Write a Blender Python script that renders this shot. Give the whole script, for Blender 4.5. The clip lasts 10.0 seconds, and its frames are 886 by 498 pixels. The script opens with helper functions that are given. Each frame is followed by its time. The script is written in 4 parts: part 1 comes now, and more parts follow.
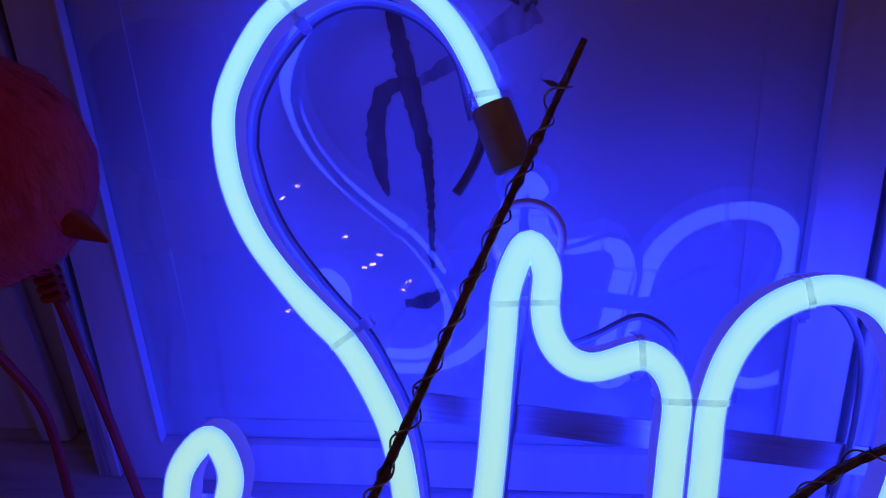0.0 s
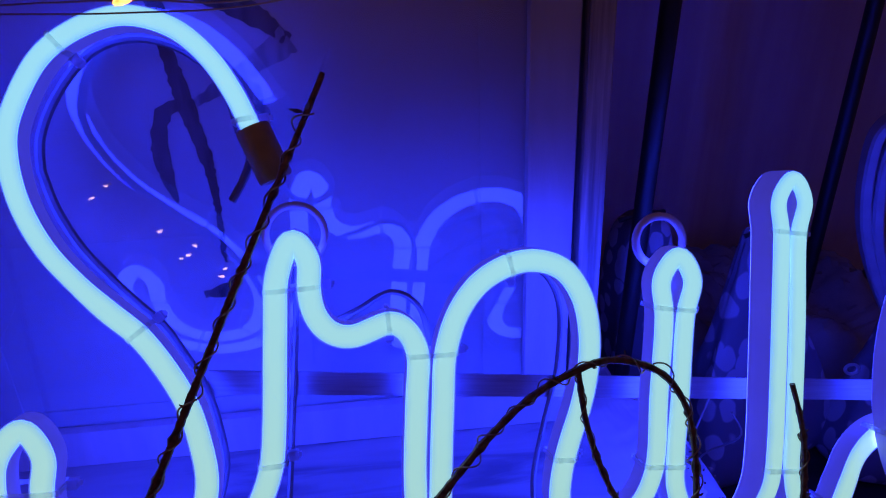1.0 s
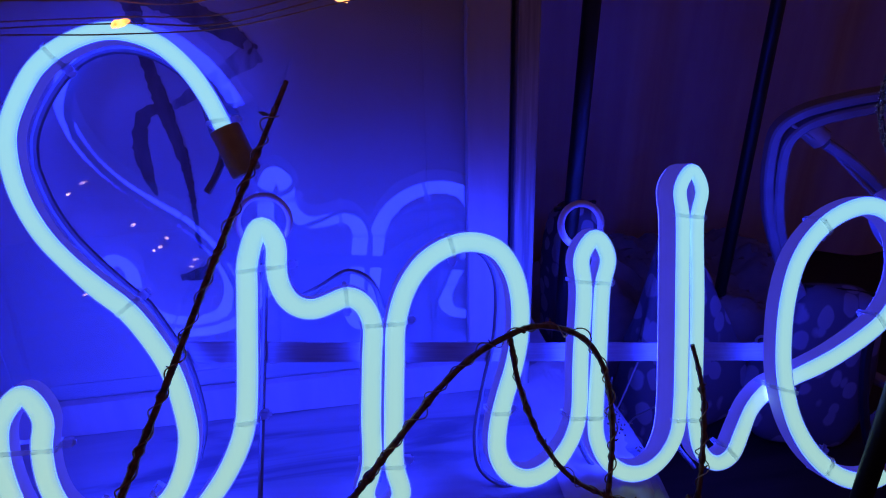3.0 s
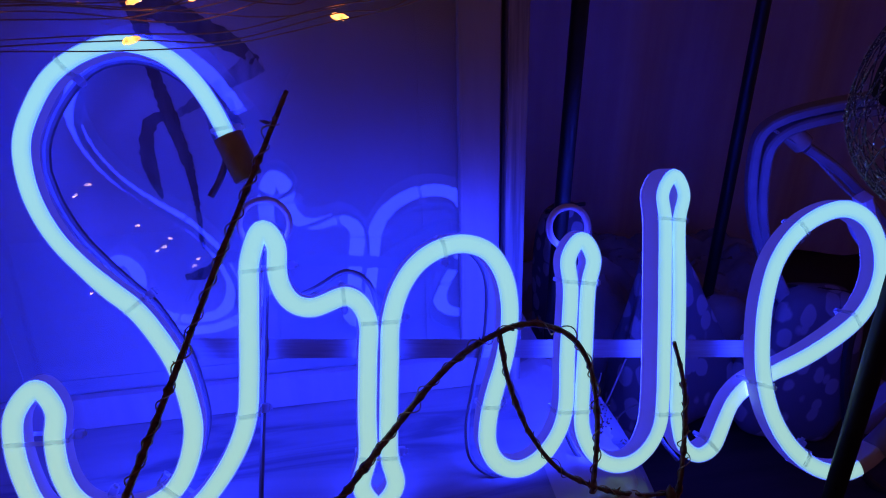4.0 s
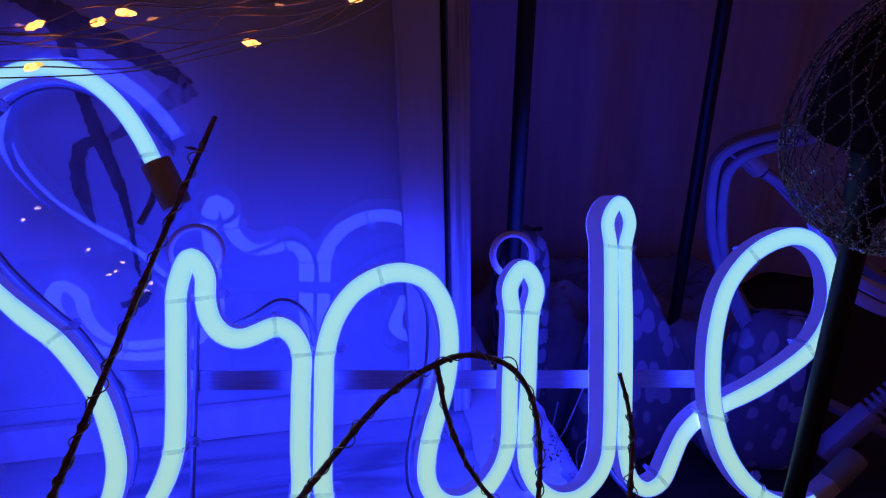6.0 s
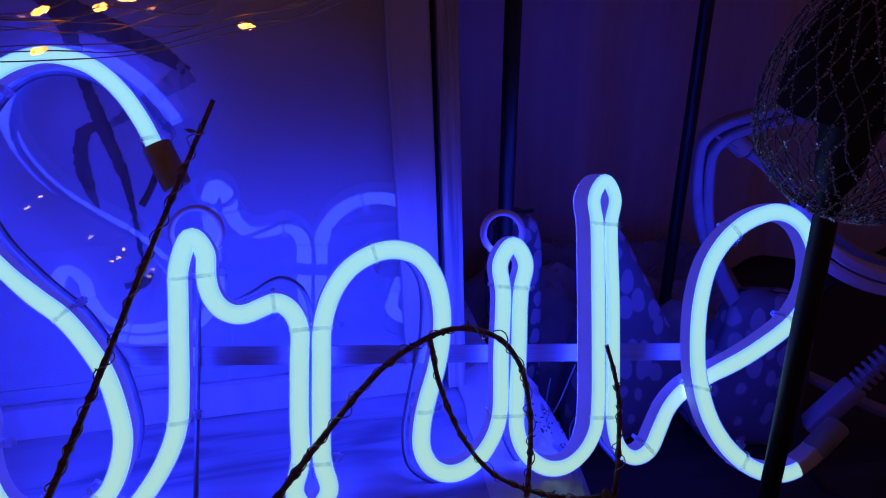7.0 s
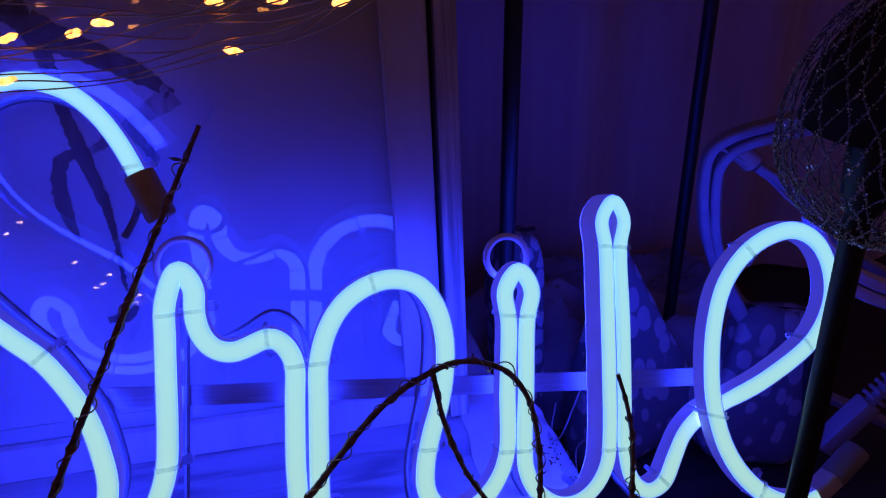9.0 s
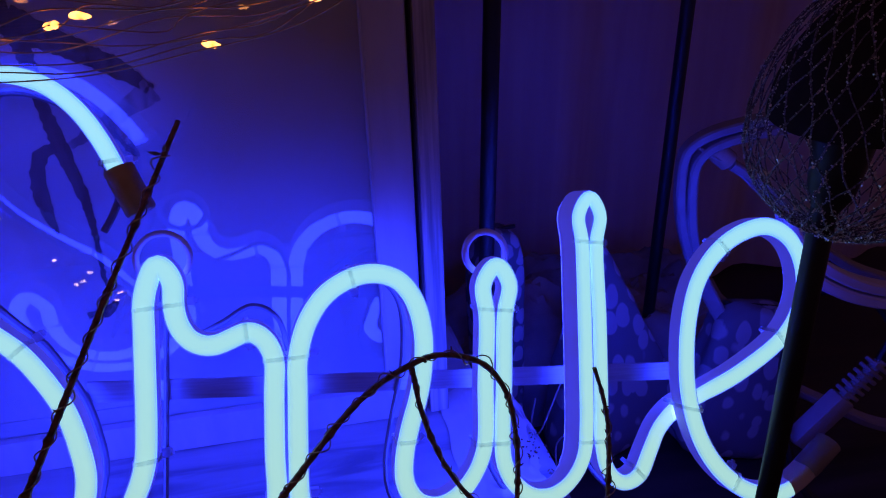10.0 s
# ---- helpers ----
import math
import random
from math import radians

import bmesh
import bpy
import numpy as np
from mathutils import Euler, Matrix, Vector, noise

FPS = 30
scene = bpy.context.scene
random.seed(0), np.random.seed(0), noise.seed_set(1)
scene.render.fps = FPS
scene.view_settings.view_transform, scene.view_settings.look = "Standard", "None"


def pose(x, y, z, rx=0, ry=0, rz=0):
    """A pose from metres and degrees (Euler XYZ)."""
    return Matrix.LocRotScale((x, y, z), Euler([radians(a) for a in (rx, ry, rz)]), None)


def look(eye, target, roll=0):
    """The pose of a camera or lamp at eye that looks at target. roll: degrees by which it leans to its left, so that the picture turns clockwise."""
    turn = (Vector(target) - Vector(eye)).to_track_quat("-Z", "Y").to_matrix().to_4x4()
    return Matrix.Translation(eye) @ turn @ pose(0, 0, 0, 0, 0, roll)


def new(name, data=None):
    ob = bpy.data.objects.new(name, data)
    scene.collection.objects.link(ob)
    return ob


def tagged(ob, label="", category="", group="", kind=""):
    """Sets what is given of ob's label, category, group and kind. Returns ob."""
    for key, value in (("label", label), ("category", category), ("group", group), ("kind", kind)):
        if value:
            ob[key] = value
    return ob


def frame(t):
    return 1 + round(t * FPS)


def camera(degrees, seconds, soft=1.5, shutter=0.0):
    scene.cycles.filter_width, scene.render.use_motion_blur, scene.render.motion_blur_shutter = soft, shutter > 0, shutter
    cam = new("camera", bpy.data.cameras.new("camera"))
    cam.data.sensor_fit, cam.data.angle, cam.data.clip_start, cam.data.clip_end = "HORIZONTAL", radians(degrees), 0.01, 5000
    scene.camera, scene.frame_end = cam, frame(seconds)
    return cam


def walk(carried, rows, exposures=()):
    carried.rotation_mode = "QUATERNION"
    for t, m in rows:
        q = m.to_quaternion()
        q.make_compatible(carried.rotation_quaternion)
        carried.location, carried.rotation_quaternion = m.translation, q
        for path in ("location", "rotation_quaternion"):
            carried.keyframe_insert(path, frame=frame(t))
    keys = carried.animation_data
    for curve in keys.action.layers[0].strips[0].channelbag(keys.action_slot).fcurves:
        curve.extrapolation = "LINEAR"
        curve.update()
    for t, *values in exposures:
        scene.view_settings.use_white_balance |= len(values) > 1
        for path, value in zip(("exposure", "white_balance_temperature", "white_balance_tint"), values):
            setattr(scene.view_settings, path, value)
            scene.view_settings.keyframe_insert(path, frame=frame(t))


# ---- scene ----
cam = camera(65.4, 10.0, soft=1.15)
PATH = [
    (0, (0.0244, -0.1607, 0.2090), (-0.0243, 0.1950, 0.0326), -3.95),
    (0.5, (0.0406, -0.1734, 0.2207), (0.0361, 0.1747, 0.0237), -2.99),
    (1, (0.0595, -0.1986, 0.2380), (0.0907, 0.1478, 0.0404), -1.75),
    (1.5, (0.0653, -0.2258, 0.2434), (0.1094, 0.1212, 0.0494), -1.23),
    (2, (0.0619, -0.2354, 0.2485), (0.1090, 0.1123, 0.0564), -0.98),
    (2.5, (0.0616, -0.2356, 0.2488), (0.1130, 0.1092, 0.0527), -0.85),
    (4, (0.0630, -0.2509, 0.2610), (0.1150, 0.0919, 0.0616), -0.65),
    (4.5, (0.0723, -0.2548, 0.2486), (0.1139, 0.0919, 0.0534), -0.66),
    (5, (0.0829, -0.2488, 0.2539), (0.1276, 0.0970, 0.0578), -0.44),
    (5.5, (0.0889, -0.2422, 0.2620), (0.1427, 0.1053, 0.0714), 0.07),
    (7, (0.0923, -0.2599, 0.2599), (0.1472, 0.0858, 0.0663), -1.03),
    (7.5, (0.0944, -0.2630, 0.2643), (0.1497, 0.0807, 0.0672), -1.33),
    (8, (0.0931, -0.2578, 0.2708), (0.1485, 0.0846, 0.0716), -1.85),
    (8.5, (0.0915, -0.2506, 0.2673), (0.1506, 0.0925, 0.0704), -1.62),
    (9, (0.0913, -0.2393, 0.2617), (0.1512, 0.1064, 0.0697), -1.61),
    (9.5, (0.0895, -0.2411, 0.2626), (0.1532, 0.1044, 0.0714), -1.40),
    (10, (0.0939, -0.2450, 0.2600), (0.1616, 0.1001, 0.0695), -1.00),
]
walk(cam, [(t, look(eye, target, roll)) for t, eye, target, roll in PATH], [(0.0, 0.24), (0.5, 0.16), (1.0, 0.05), (1.5, 0.0), (4.5, 0.0), (7.0, 0.12), (10.0, 0.14)])

# ---------------------------------------------------------------- world and light
world = bpy.data.worlds.new("dim_room")
scene.world = world
world.use_nodes = True
world.node_tree.nodes["Background"].inputs[0].default_value = (0.95, 0.36, 0.66, 1)
world.node_tree.nodes["Background"].inputs[1].default_value = 0.040


# ---------------------------------------------------------------- materials
def material(name):
    m = bpy.data.materials.new(name)
    m.use_nodes = True
    nt = m.node_tree
    return m, nt, nt.nodes["Principled BSDF"]


def surface(name, a, b, rough=0.5, scale=40.0, metal=0.0, bump=0.1, fine=600.0, stretch=(1, 1, 1), spec=0.5, rough2=None):
    """Two colours mixed by a coarse noise, with a fine noise as relief and uneven gloss."""
    m, nt, p = material(name)
    tex = nt.nodes.new("ShaderNodeTexCoord")
    mp = nt.nodes.new("ShaderNodeMapping")
    mp.inputs["Scale"].default_value = stretch
    nt.links.new(tex.outputs["Object"], mp.inputs["Vector"])
    n1 = nt.nodes.new("ShaderNodeTexNoise")
    n1.inputs["Scale"].default_value = scale
    n1.inputs["Detail"].default_value = 6
    nt.links.new(mp.outputs[0], n1.inputs["Vector"])
    ramp = nt.nodes.new("ShaderNodeValToRGB")
    ramp.color_ramp.elements[0].color = (*a, 1)
    ramp.color_ramp.elements[1].color = (*b, 1)
    ramp.color_ramp.elements[0].position = 0.33
    ramp.color_ramp.elements[1].position = 0.67
    nt.links.new(n1.outputs["Fac"], ramp.inputs["Fac"])
    nt.links.new(ramp.outputs["Color"], p.inputs["Base Color"])
    n2 = nt.nodes.new("ShaderNodeTexNoise")
    n2.inputs["Scale"].default_value = fine
    n2.inputs["Detail"].default_value = 4
    nt.links.new(mp.outputs[0], n2.inputs["Vector"])
    bp = nt.nodes.new("ShaderNodeBump")
    bp.inputs["Strength"].default_value = bump
    bp.inputs["Distance"].default_value = 0.0006
    nt.links.new(n2.outputs["Fac"], bp.inputs["Height"])
    nt.links.new(bp.outputs[0], p.inputs["Normal"])
    mr = nt.nodes.new("ShaderNodeMapRange")
    mr.inputs["To Min"].default_value = rough
    mr.inputs["To Max"].default_value = rough2 if rough2 is not None else min(1.0, rough + 0.18)
    nt.links.new(n1.outputs["Fac"], mr.inputs["Value"])
    nt.links.new(mr.outputs[0], p.inputs["Roughness"])
    p.inputs["Metallic"].default_value = metal
    p.inputs["Specular IOR Level"].default_value = spec
    return m


def glow(name, inner, between, outer, strength, low):
    """The lit face of the flex: palest along its middle, bluer towards its edges (u runs across the face).
    low is multiplied into the glow by height, fully at the foot of the sign."""
    m, nt, p = material(name)
    uv = nt.nodes.new("ShaderNodeUVMap")
    uv.uv_map = "across"
    sep = nt.nodes.new("ShaderNodeSeparateXYZ")
    nt.links.new(uv.outputs[0], sep.inputs[0])
    ramp = nt.nodes.new("ShaderNodeValToRGB")
    e = ramp.color_ramp.elements
    e[0].position, e[0].color = 0.0, (*outer, 1)
    e[1].position, e[1].color = 1.0, (*outer, 1)
    for pos, colour in ((0.065, outer), (0.13, between), (0.40, inner), (0.60, inner), (0.87, between), (0.935, outer)):
        k = e.new(pos)
        k.color = (*colour, 1)
    tex = nt.nodes.new("ShaderNodeTexCoord")
    n = nt.nodes.new("ShaderNodeTexNoise")
    n.inputs["Scale"].default_value = 130
    n.inputs["Detail"].default_value = 3
    nt.links.new(tex.outputs["Object"], n.inputs["Vector"])
    shift = nt.nodes.new("ShaderNodeMath")
    shift.operation = "MULTIPLY_ADD"
    shift.inputs[1].default_value = 0.12
    nt.links.new(n.outputs["Fac"], shift.inputs[0])
    less = nt.nodes.new("ShaderNodeMath")
    less.operation = "SUBTRACT"
    less.inputs[1].default_value = 0.06
    nt.links.new(sep.outputs["X"], less.inputs[0])
    nt.links.new(less.outputs[0], shift.inputs[2])
    nt.links.new(shift.outputs[0], ramp.inputs["Fac"])
    height = nt.nodes.new("ShaderNodeSeparateXYZ")
    nt.links.new(tex.outputs["Object"], height.inputs[0])
    foot_mix = nt.nodes.new("ShaderNodeMapRange")
    foot_mix.inputs["From Min"].default_value = 0.10
    foot_mix.inputs["From Max"].default_value = -0.05
    nt.links.new(height.outputs["Z"], foot_mix.inputs["Value"])
    tint = nt.nodes.new("ShaderNodeMix")
    tint.data_type = "RGBA"
    tint.blend_type = "MULTIPLY"
    tint.inputs[7].default_value = (*low, 1)
    nt.links.new(foot_mix.outputs[0], tint.inputs[0])
    nt.links.new(ramp.outputs["Color"], tint.inputs[6])
    nt.links.new(tint.outputs[2], p.inputs["Emission Color"])
    p.inputs["Emission Strength"].default_value = strength
    p.inputs["Base Color"].default_value = (0.75, 0.78, 0.8, 1)
    p.inputs["Roughness"].default_value = 0.42
    return m


def plain_glow(name, colour, strength):
    m, nt, p = material(name)
    p.inputs["Emission Color"].default_value = (*colour, 1)
    p.inputs["Emission Strength"].default_value = strength
    p.inputs["Base Color"].default_value = (0.8, 0.7, 0.5, 1)
    return m


def resin_glow(name, colour, strength):
    """A lump of clear resin over a small diode: uneven light, darker where the resin is thick."""
    m, nt, p = material(name)
    tex = nt.nodes.new("ShaderNodeTexCoord")
    n = nt.nodes.new("ShaderNodeTexNoise")
    n.inputs["Scale"].default_value = 420
    nt.links.new(tex.outputs["Object"], n.inputs["Vector"])
    mr = nt.nodes.new("ShaderNodeMapRange")
    mr.inputs["From Min"].default_value = 0.36
    mr.inputs["From Max"].default_value = 0.62
    mr.inputs["To Min"].default_value = strength * 0.45
    mr.inputs["To Max"].default_value = strength * 1.5
    nt.links.new(n.outputs["Fac"], mr.inputs["Value"])
    nt.links.new(mr.outputs[0], p.inputs["Emission Strength"])
    p.inputs["Emission Color"].default_value = (*colour, 1)
    p.inputs["Base Color"].default_value = (0.8, 0.7, 0.5, 1)
    p.inputs["Roughness"].default_value = 0.12
    return m


def glass(name, rough=0.02):
    m, nt, p = material(name)
    p.inputs["Transmission Weight"].default_value = 1.0
    p.inputs["Roughness"].default_value = rough
    p.inputs["IOR"].default_value = 1.75
    return m


NEON = glow("lit_blue_silicone", (0.29, 0.69, 0.87), (0.15, 0.47, 0.95), (0.16, 0.55, 17.0), 1.0, (1.18, 0.92, 0.70))
NEON_BACK = plain_glow("blue_light_through_the_back", (0.016, 0.030, 1.0), 14.5)
LITBODY = surface("translucent_silicone", (0.42, 0.42, 0.46), (0.50, 0.50, 0.54), 0.42, 30, bump=0.05)
LITBODY.node_tree.nodes["Principled BSDF"].inputs["Emission Color"].default_value = (0.07, 0.07, 1, 1)
LITBODY.node_tree.nodes["Principled BSDF"].inputs["Emission Strength"].default_value = 0.36
SILICONE = surface("white_silicone", (0.62, 0.62, 0.66), (0.72, 0.72, 0.75), 0.42, 30, bump=0.05)
CLEAR = surface("clear_nylon", (0.80, 0.84, 0.9), (0.86, 0.9, 0.95), 0.3, 80, bump=0.05)
CLEAR.node_tree.nodes["Principled BSDF"].inputs["Transmission Weight"].default_value = 0.85
CLEAR.node_tree.nodes["Principled BSDF"].inputs["IOR"].default_value = 1.2
CAP = surface("frosted_end_cap", (0.33, 0.27, 0.22), (0.42, 0.34, 0.28), 0.45, 120, bump=0.1)
STEEL = surface("painted_steel_wire", (0.16, 0.16, 0.18), (0.22, 0.22, 0.24), 0.35, 90, metal=0.3, bump=0.05)
BARMETAL = surface("brushed_steel_bar", (0.29, 0.30, 0.35), (0.37, 0.38, 0.43), 0.36, 60, metal=0.35, stretch=(1, 20, 20), bump=0.1)
WHITEWOOD = surface("white_painted_wood", (0.48, 0.49, 0.52), (0.57, 0.58, 0.60), 0.4, 14, stretch=(6, 6, 1), bump=0.12, fine=200)
RAWWOOD = surface("grey_wood_edge", (0.26, 0.25, 0.25), (0.62, 0.60, 0.58), 0.6, 26, stretch=(14, 14, 0.6), bump=0.3, fine=160)
PAPER = surface("white_print_paper", (0.56, 0.56, 0.58), (0.62, 0.62, 0.64), 0.7, 18, bump=0.06)
MATCARD = surface("grey_white_card", (0.54, 0.55, 0.57), (0.60, 0.61, 0.63), 0.8, 25, bump=0.08)
INK = surface("brushed_black_ink", (0.06, 0.06, 0.07), (0.17, 0.17, 0.18), 0.6, 160, stretch=(1, 1, 0.2))
INKPALE = surface("dry_grey_ink", (0.22, 0.22, 0.24), (0.46, 0.46, 0.48), 0.6, 220, stretch=(1, 1, 0.2))
BLACK = surface("black_lacquered_steel", (0.008, 0.008, 0.009), (0.016, 0.016, 0.018), 0.36, 60, bump=0.05)
BARK = surface("dark_brown_bark", (0.05, 0.026, 0.018), (0.24, 0.12, 0.07), 0.30, 300, stretch=(1, 1, 1), bump=0.8, fine=900)
COPPER = surface("copper_wire", (0.30, 0.17, 0.10), (0.45, 0.27, 0.16), 0.3, 200, metal=1.0)
RED = surface("red_dyed_feathers", (0.62, 0.008, 0.03), (0.80, 0.02, 0.07), 0.6, 260, stretch=(1, 1, 0.25), bump=0.9, fine=700)
RED.node_tree.nodes["Principled BSDF"].inputs["Sheen Weight"].default_value = 0.12
RED.node_tree.nodes["Principled BSDF"].inputs["Sheen Roughness"].default_value = 0.5
REDWIRE = surface("red_lacquered_wire", (0.30, 0.012, 0.012), (0.42, 0.03, 0.02), 0.4, 90)
DARKCLOTH = surface("pale_brown_cloth", (0.86, 0.72, 0.70), (0.95, 0.84, 0.80), 0.85, 9, stretch=(9, 1, 0.6), bump=0.2, fine=900)
DARKTOP = surface("dark_table_wood", (0.018, 0.014, 0.013), (0.045, 0.034, 0.03), 0.45, 12, stretch=(1, 8, 8), bump=0.15)
ROOM = surface("dim_plaster", (0.24, 0.20, 0.18), (0.3, 0.26, 0.23), 0.9, 3, bump=0.15)
GLITTER = surface("black_glitter_wire", (0.02, 0.02, 0.03), (0.40, 0.41, 0.52), 0.26, 1400, metal=0.85, bump=1.0, fine=2500)
SPARK = surface("silver_glitter_flakes", (0.90, 0.90, 0.92), (0.97, 0.97, 0.98), 0.26, 500, metal=1.0, bump=0.0, rough2=0.40)
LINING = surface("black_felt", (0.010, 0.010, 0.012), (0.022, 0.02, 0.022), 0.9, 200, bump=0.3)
DRYLEAF = surface("withered_leaf_skin", (0.30, 0.24, 0.22), (0.42, 0.35, 0.31), 0.7, 300, bump=0.3)
WHITEPLASTIC = surface("grey_white_plastic", (0.30, 0.30, 0.32), (0.38, 0.38, 0.40), 0.35, 60, bump=0.04)
LED = resin_glow("warm_led_drop", (1.0, 0.34, 0.07), 3.4)
DULLTUBE = surface("dull_translucent_tube", (0.23, 0.23, 0.26), (0.31, 0.31, 0.34), 0.3, 60, bump=0.05)
GREYCLOTH = surface("grey_blue_cloth", (0.14, 0.14, 0.17), (0.36, 0.36, 0.40), 0.8, 16, bump=0.3, fine=800)
LED_BRIGHT = plain_glow("bright_warm_led_drop", (1.0, 0.55, 0.2), 9.0)
PANE = glass("picture_glass", 0.0)


def marble():
    m, nt, p = material("white_veined_marble")
    tex = nt.nodes.new("ShaderNodeTexCoord")
    mp = nt.nodes.new("ShaderNodeMapping")
    mp.inputs["Rotation"].default_value = (0, 0, radians(-22))
    mp.inputs["Scale"].default_value = (5, 38, 10)
    nt.links.new(tex.outputs["Object"], mp.inputs["Vector"])
    n = nt.nodes.new("ShaderNodeTexNoise")
    n.inputs["Scale"].default_value = 1.3
    n.inputs["Detail"].default_value = 8
    n.inputs["Distortion"].default_value = 0.8
    nt.links.new(mp.outputs[0], n.inputs["Vector"])
    ramp = nt.nodes.new("ShaderNodeValToRGB")
    e = ramp.color_ramp.elements
    e[0].position, e[0].color = 0.36, (0.20, 0.20, 0.24, 1)
    e[1].position, e[1].color = 0.60, (0.44, 0.45, 0.47, 1)
    k = e.new(0.46)
    k.color = (0.37, 0.38, 0.41, 1)
    nt.links.new(n.outputs["Fac"], ramp.inputs["Fac"])
    nt.links.new(ramp.outputs["Color"], p.inputs["Base Color"])
    p.inputs["Roughness"].default_value = 0.28
    return m


def pebbled(name, ground, spots, scale):
    """Cloth printed with pale pebble shapes."""
    m, nt, p = material(name)
    tex = nt.nodes.new("ShaderNodeTexCoord")
    n = nt.nodes.new("ShaderNodeTexNoise")
    n.inputs["Scale"].default_value = scale * 0.7
    nt.links.new(tex.outputs["Object"], n.inputs["Vector"])
    mix = nt.nodes.new("ShaderNodeMix")
    mix.data_type = "VECTOR"
    mix.inputs["Factor"].default_value = 0.008
    nt.links.new(tex.outputs["Object"], mix.inputs["A"])
    nt.links.new(n.outputs["Color"], mix.inputs["B"])
    v = nt.nodes.new("ShaderNodeTexVoronoi")
    v.feature = "F1"
    v.inputs["Randomness"].default_value = 0.8
    v.inputs["Scale"].default_value = scale
    long = nt.nodes.new("ShaderNodeMapping")
    long.inputs["Scale"].default_value = (1.25, 1.0, 0.8)
    nt.links.new(mix.outputs["Result"], long.inputs["Vector"])
    nt.links.new(long.outputs[0], v.inputs["Vector"])
    ramp = nt.nodes.new("ShaderNodeValToRGB")
    e = ramp.color_ramp.elements
    e[0].position, e[0].color = 0.41, (*spots, 1)
    e[1].position, e[1].color = 0.47, (*ground, 1)
    nt.links.new(v.outputs["Distance"], ramp.inputs["Fac"])
    nt.links.new(ramp.outputs["Color"], p.inputs["Base Color"])
    w = nt.nodes.new("ShaderNodeTexNoise")
    w.inputs["Scale"].default_value = 900
    nt.links.new(tex.outputs["Object"], w.inputs["Vector"])
    bp = nt.nodes.new("ShaderNodeBump")
    bp.inputs["Strength"].default_value = 0.3
    bp.inputs["Distance"].default_value = 0.0005
    nt.links.new(w.outputs["Fac"], bp.inputs["Height"])
    nt.links.new(bp.outputs[0], p.inputs["Normal"])
    p.inputs["Roughness"].default_value = 0.7
    return m


MARBLE = marble()
PEBBLE = pebbled("pebble_print_cloth", (0.13, 0.13, 0.16), (0.31, 0.31, 0.35), 62)
PEBBLE_FINE = pebbled("fine_pebble_print_cloth", (0.09, 0.09, 0.11), (0.30, 0.30, 0.33), 85)


# ---------------------------------------------------------------- building helpers
def part(name, bm, mat, parent=None, label="", smooth=True):
    me = bpy.data.meshes.new(name)
    bmesh.ops.recalc_face_normals(bm, faces=bm.faces)
    bm.to_mesh(me)
    bm.free()
    if smooth:
        for f in me.polygons:
            f.use_smooth = True
        me.set_sharp_from_angle(angle=radians(40))
    me.materials.append(mat)
    ob = new(name, me)
    if parent is not None:
        ob.parent = parent
    if label:
        tagged(ob, label)
    return ob


def thing(name, label, category, m=None, group="", kind=""):
    ob = new(name)
    if m is not None:
        ob.matrix_world = m
    ob.empty_display_size = 0.02
    return tagged(ob, label, category, group, kind)


def box(bm, x0, x1, y0, y1, z0, z1, bevel=0.0):
    made = bmesh.ops.create_cube(bm, size=1.0)["verts"]
    for v in made:
        v.co = Vector((x0 + (v.co.x + 0.5) * (x1 - x0), y0 + (v.co.y + 0.5) * (y1 - y0), z0 + (v.co.z + 0.5) * (z1 - z0)))
    if bevel:
        edges = list({e for v in made for e in v.link_edges})
        bmesh.ops.bevel(bm, geom=edges, offset=bevel, segments=2, affect="EDGES", profile=0.5)
    return bm


def glide(points, step):
    """A smooth (centripetal) line through the points, sampled about every step metres."""
    p = [Vector(q) for q in points]
    p = [p[0] * 2 - p[1]] + p + [p[-1] * 2 - p[-2]]
    out = []
    for a, b, c, d in zip(p, p[1:], p[2:], p[3:]):
        t1 = max((b - a).length, 1e-6) ** 0.5
        t2 = t1 + max((c - b).length, 1e-6) ** 0.5
        t3 = t2 + max((d - c).length, 1e-6) ** 0.5
        n = max(1, int((c - b).length / step))
        for i in range(n):
            t = t1 + (t2 - t1) * i / n
            a1 = a.lerp(b, t / t1)
            a2 = b.lerp(c, (t - t1) / (t2 - t1))
            a3 = c.lerp(d, (t - t2) / (t3 - t2))
            b1 = a1.lerp(a2, t / t2)
            b2 = a2.lerp(a3, (t - t1) / (t3 - t1))
            out.append(b1.lerp(b2, (t - t1) / (t2 - t1)))
    out.append(p[-2])
    return out


def eased(line, rounds):
    for _ in range(rounds):
        line = [line[0]] + [(a + b * 2 + c) / 4 for a, b, c in zip(line, line[1:], line[2:])] + [line[-1]]
    return line


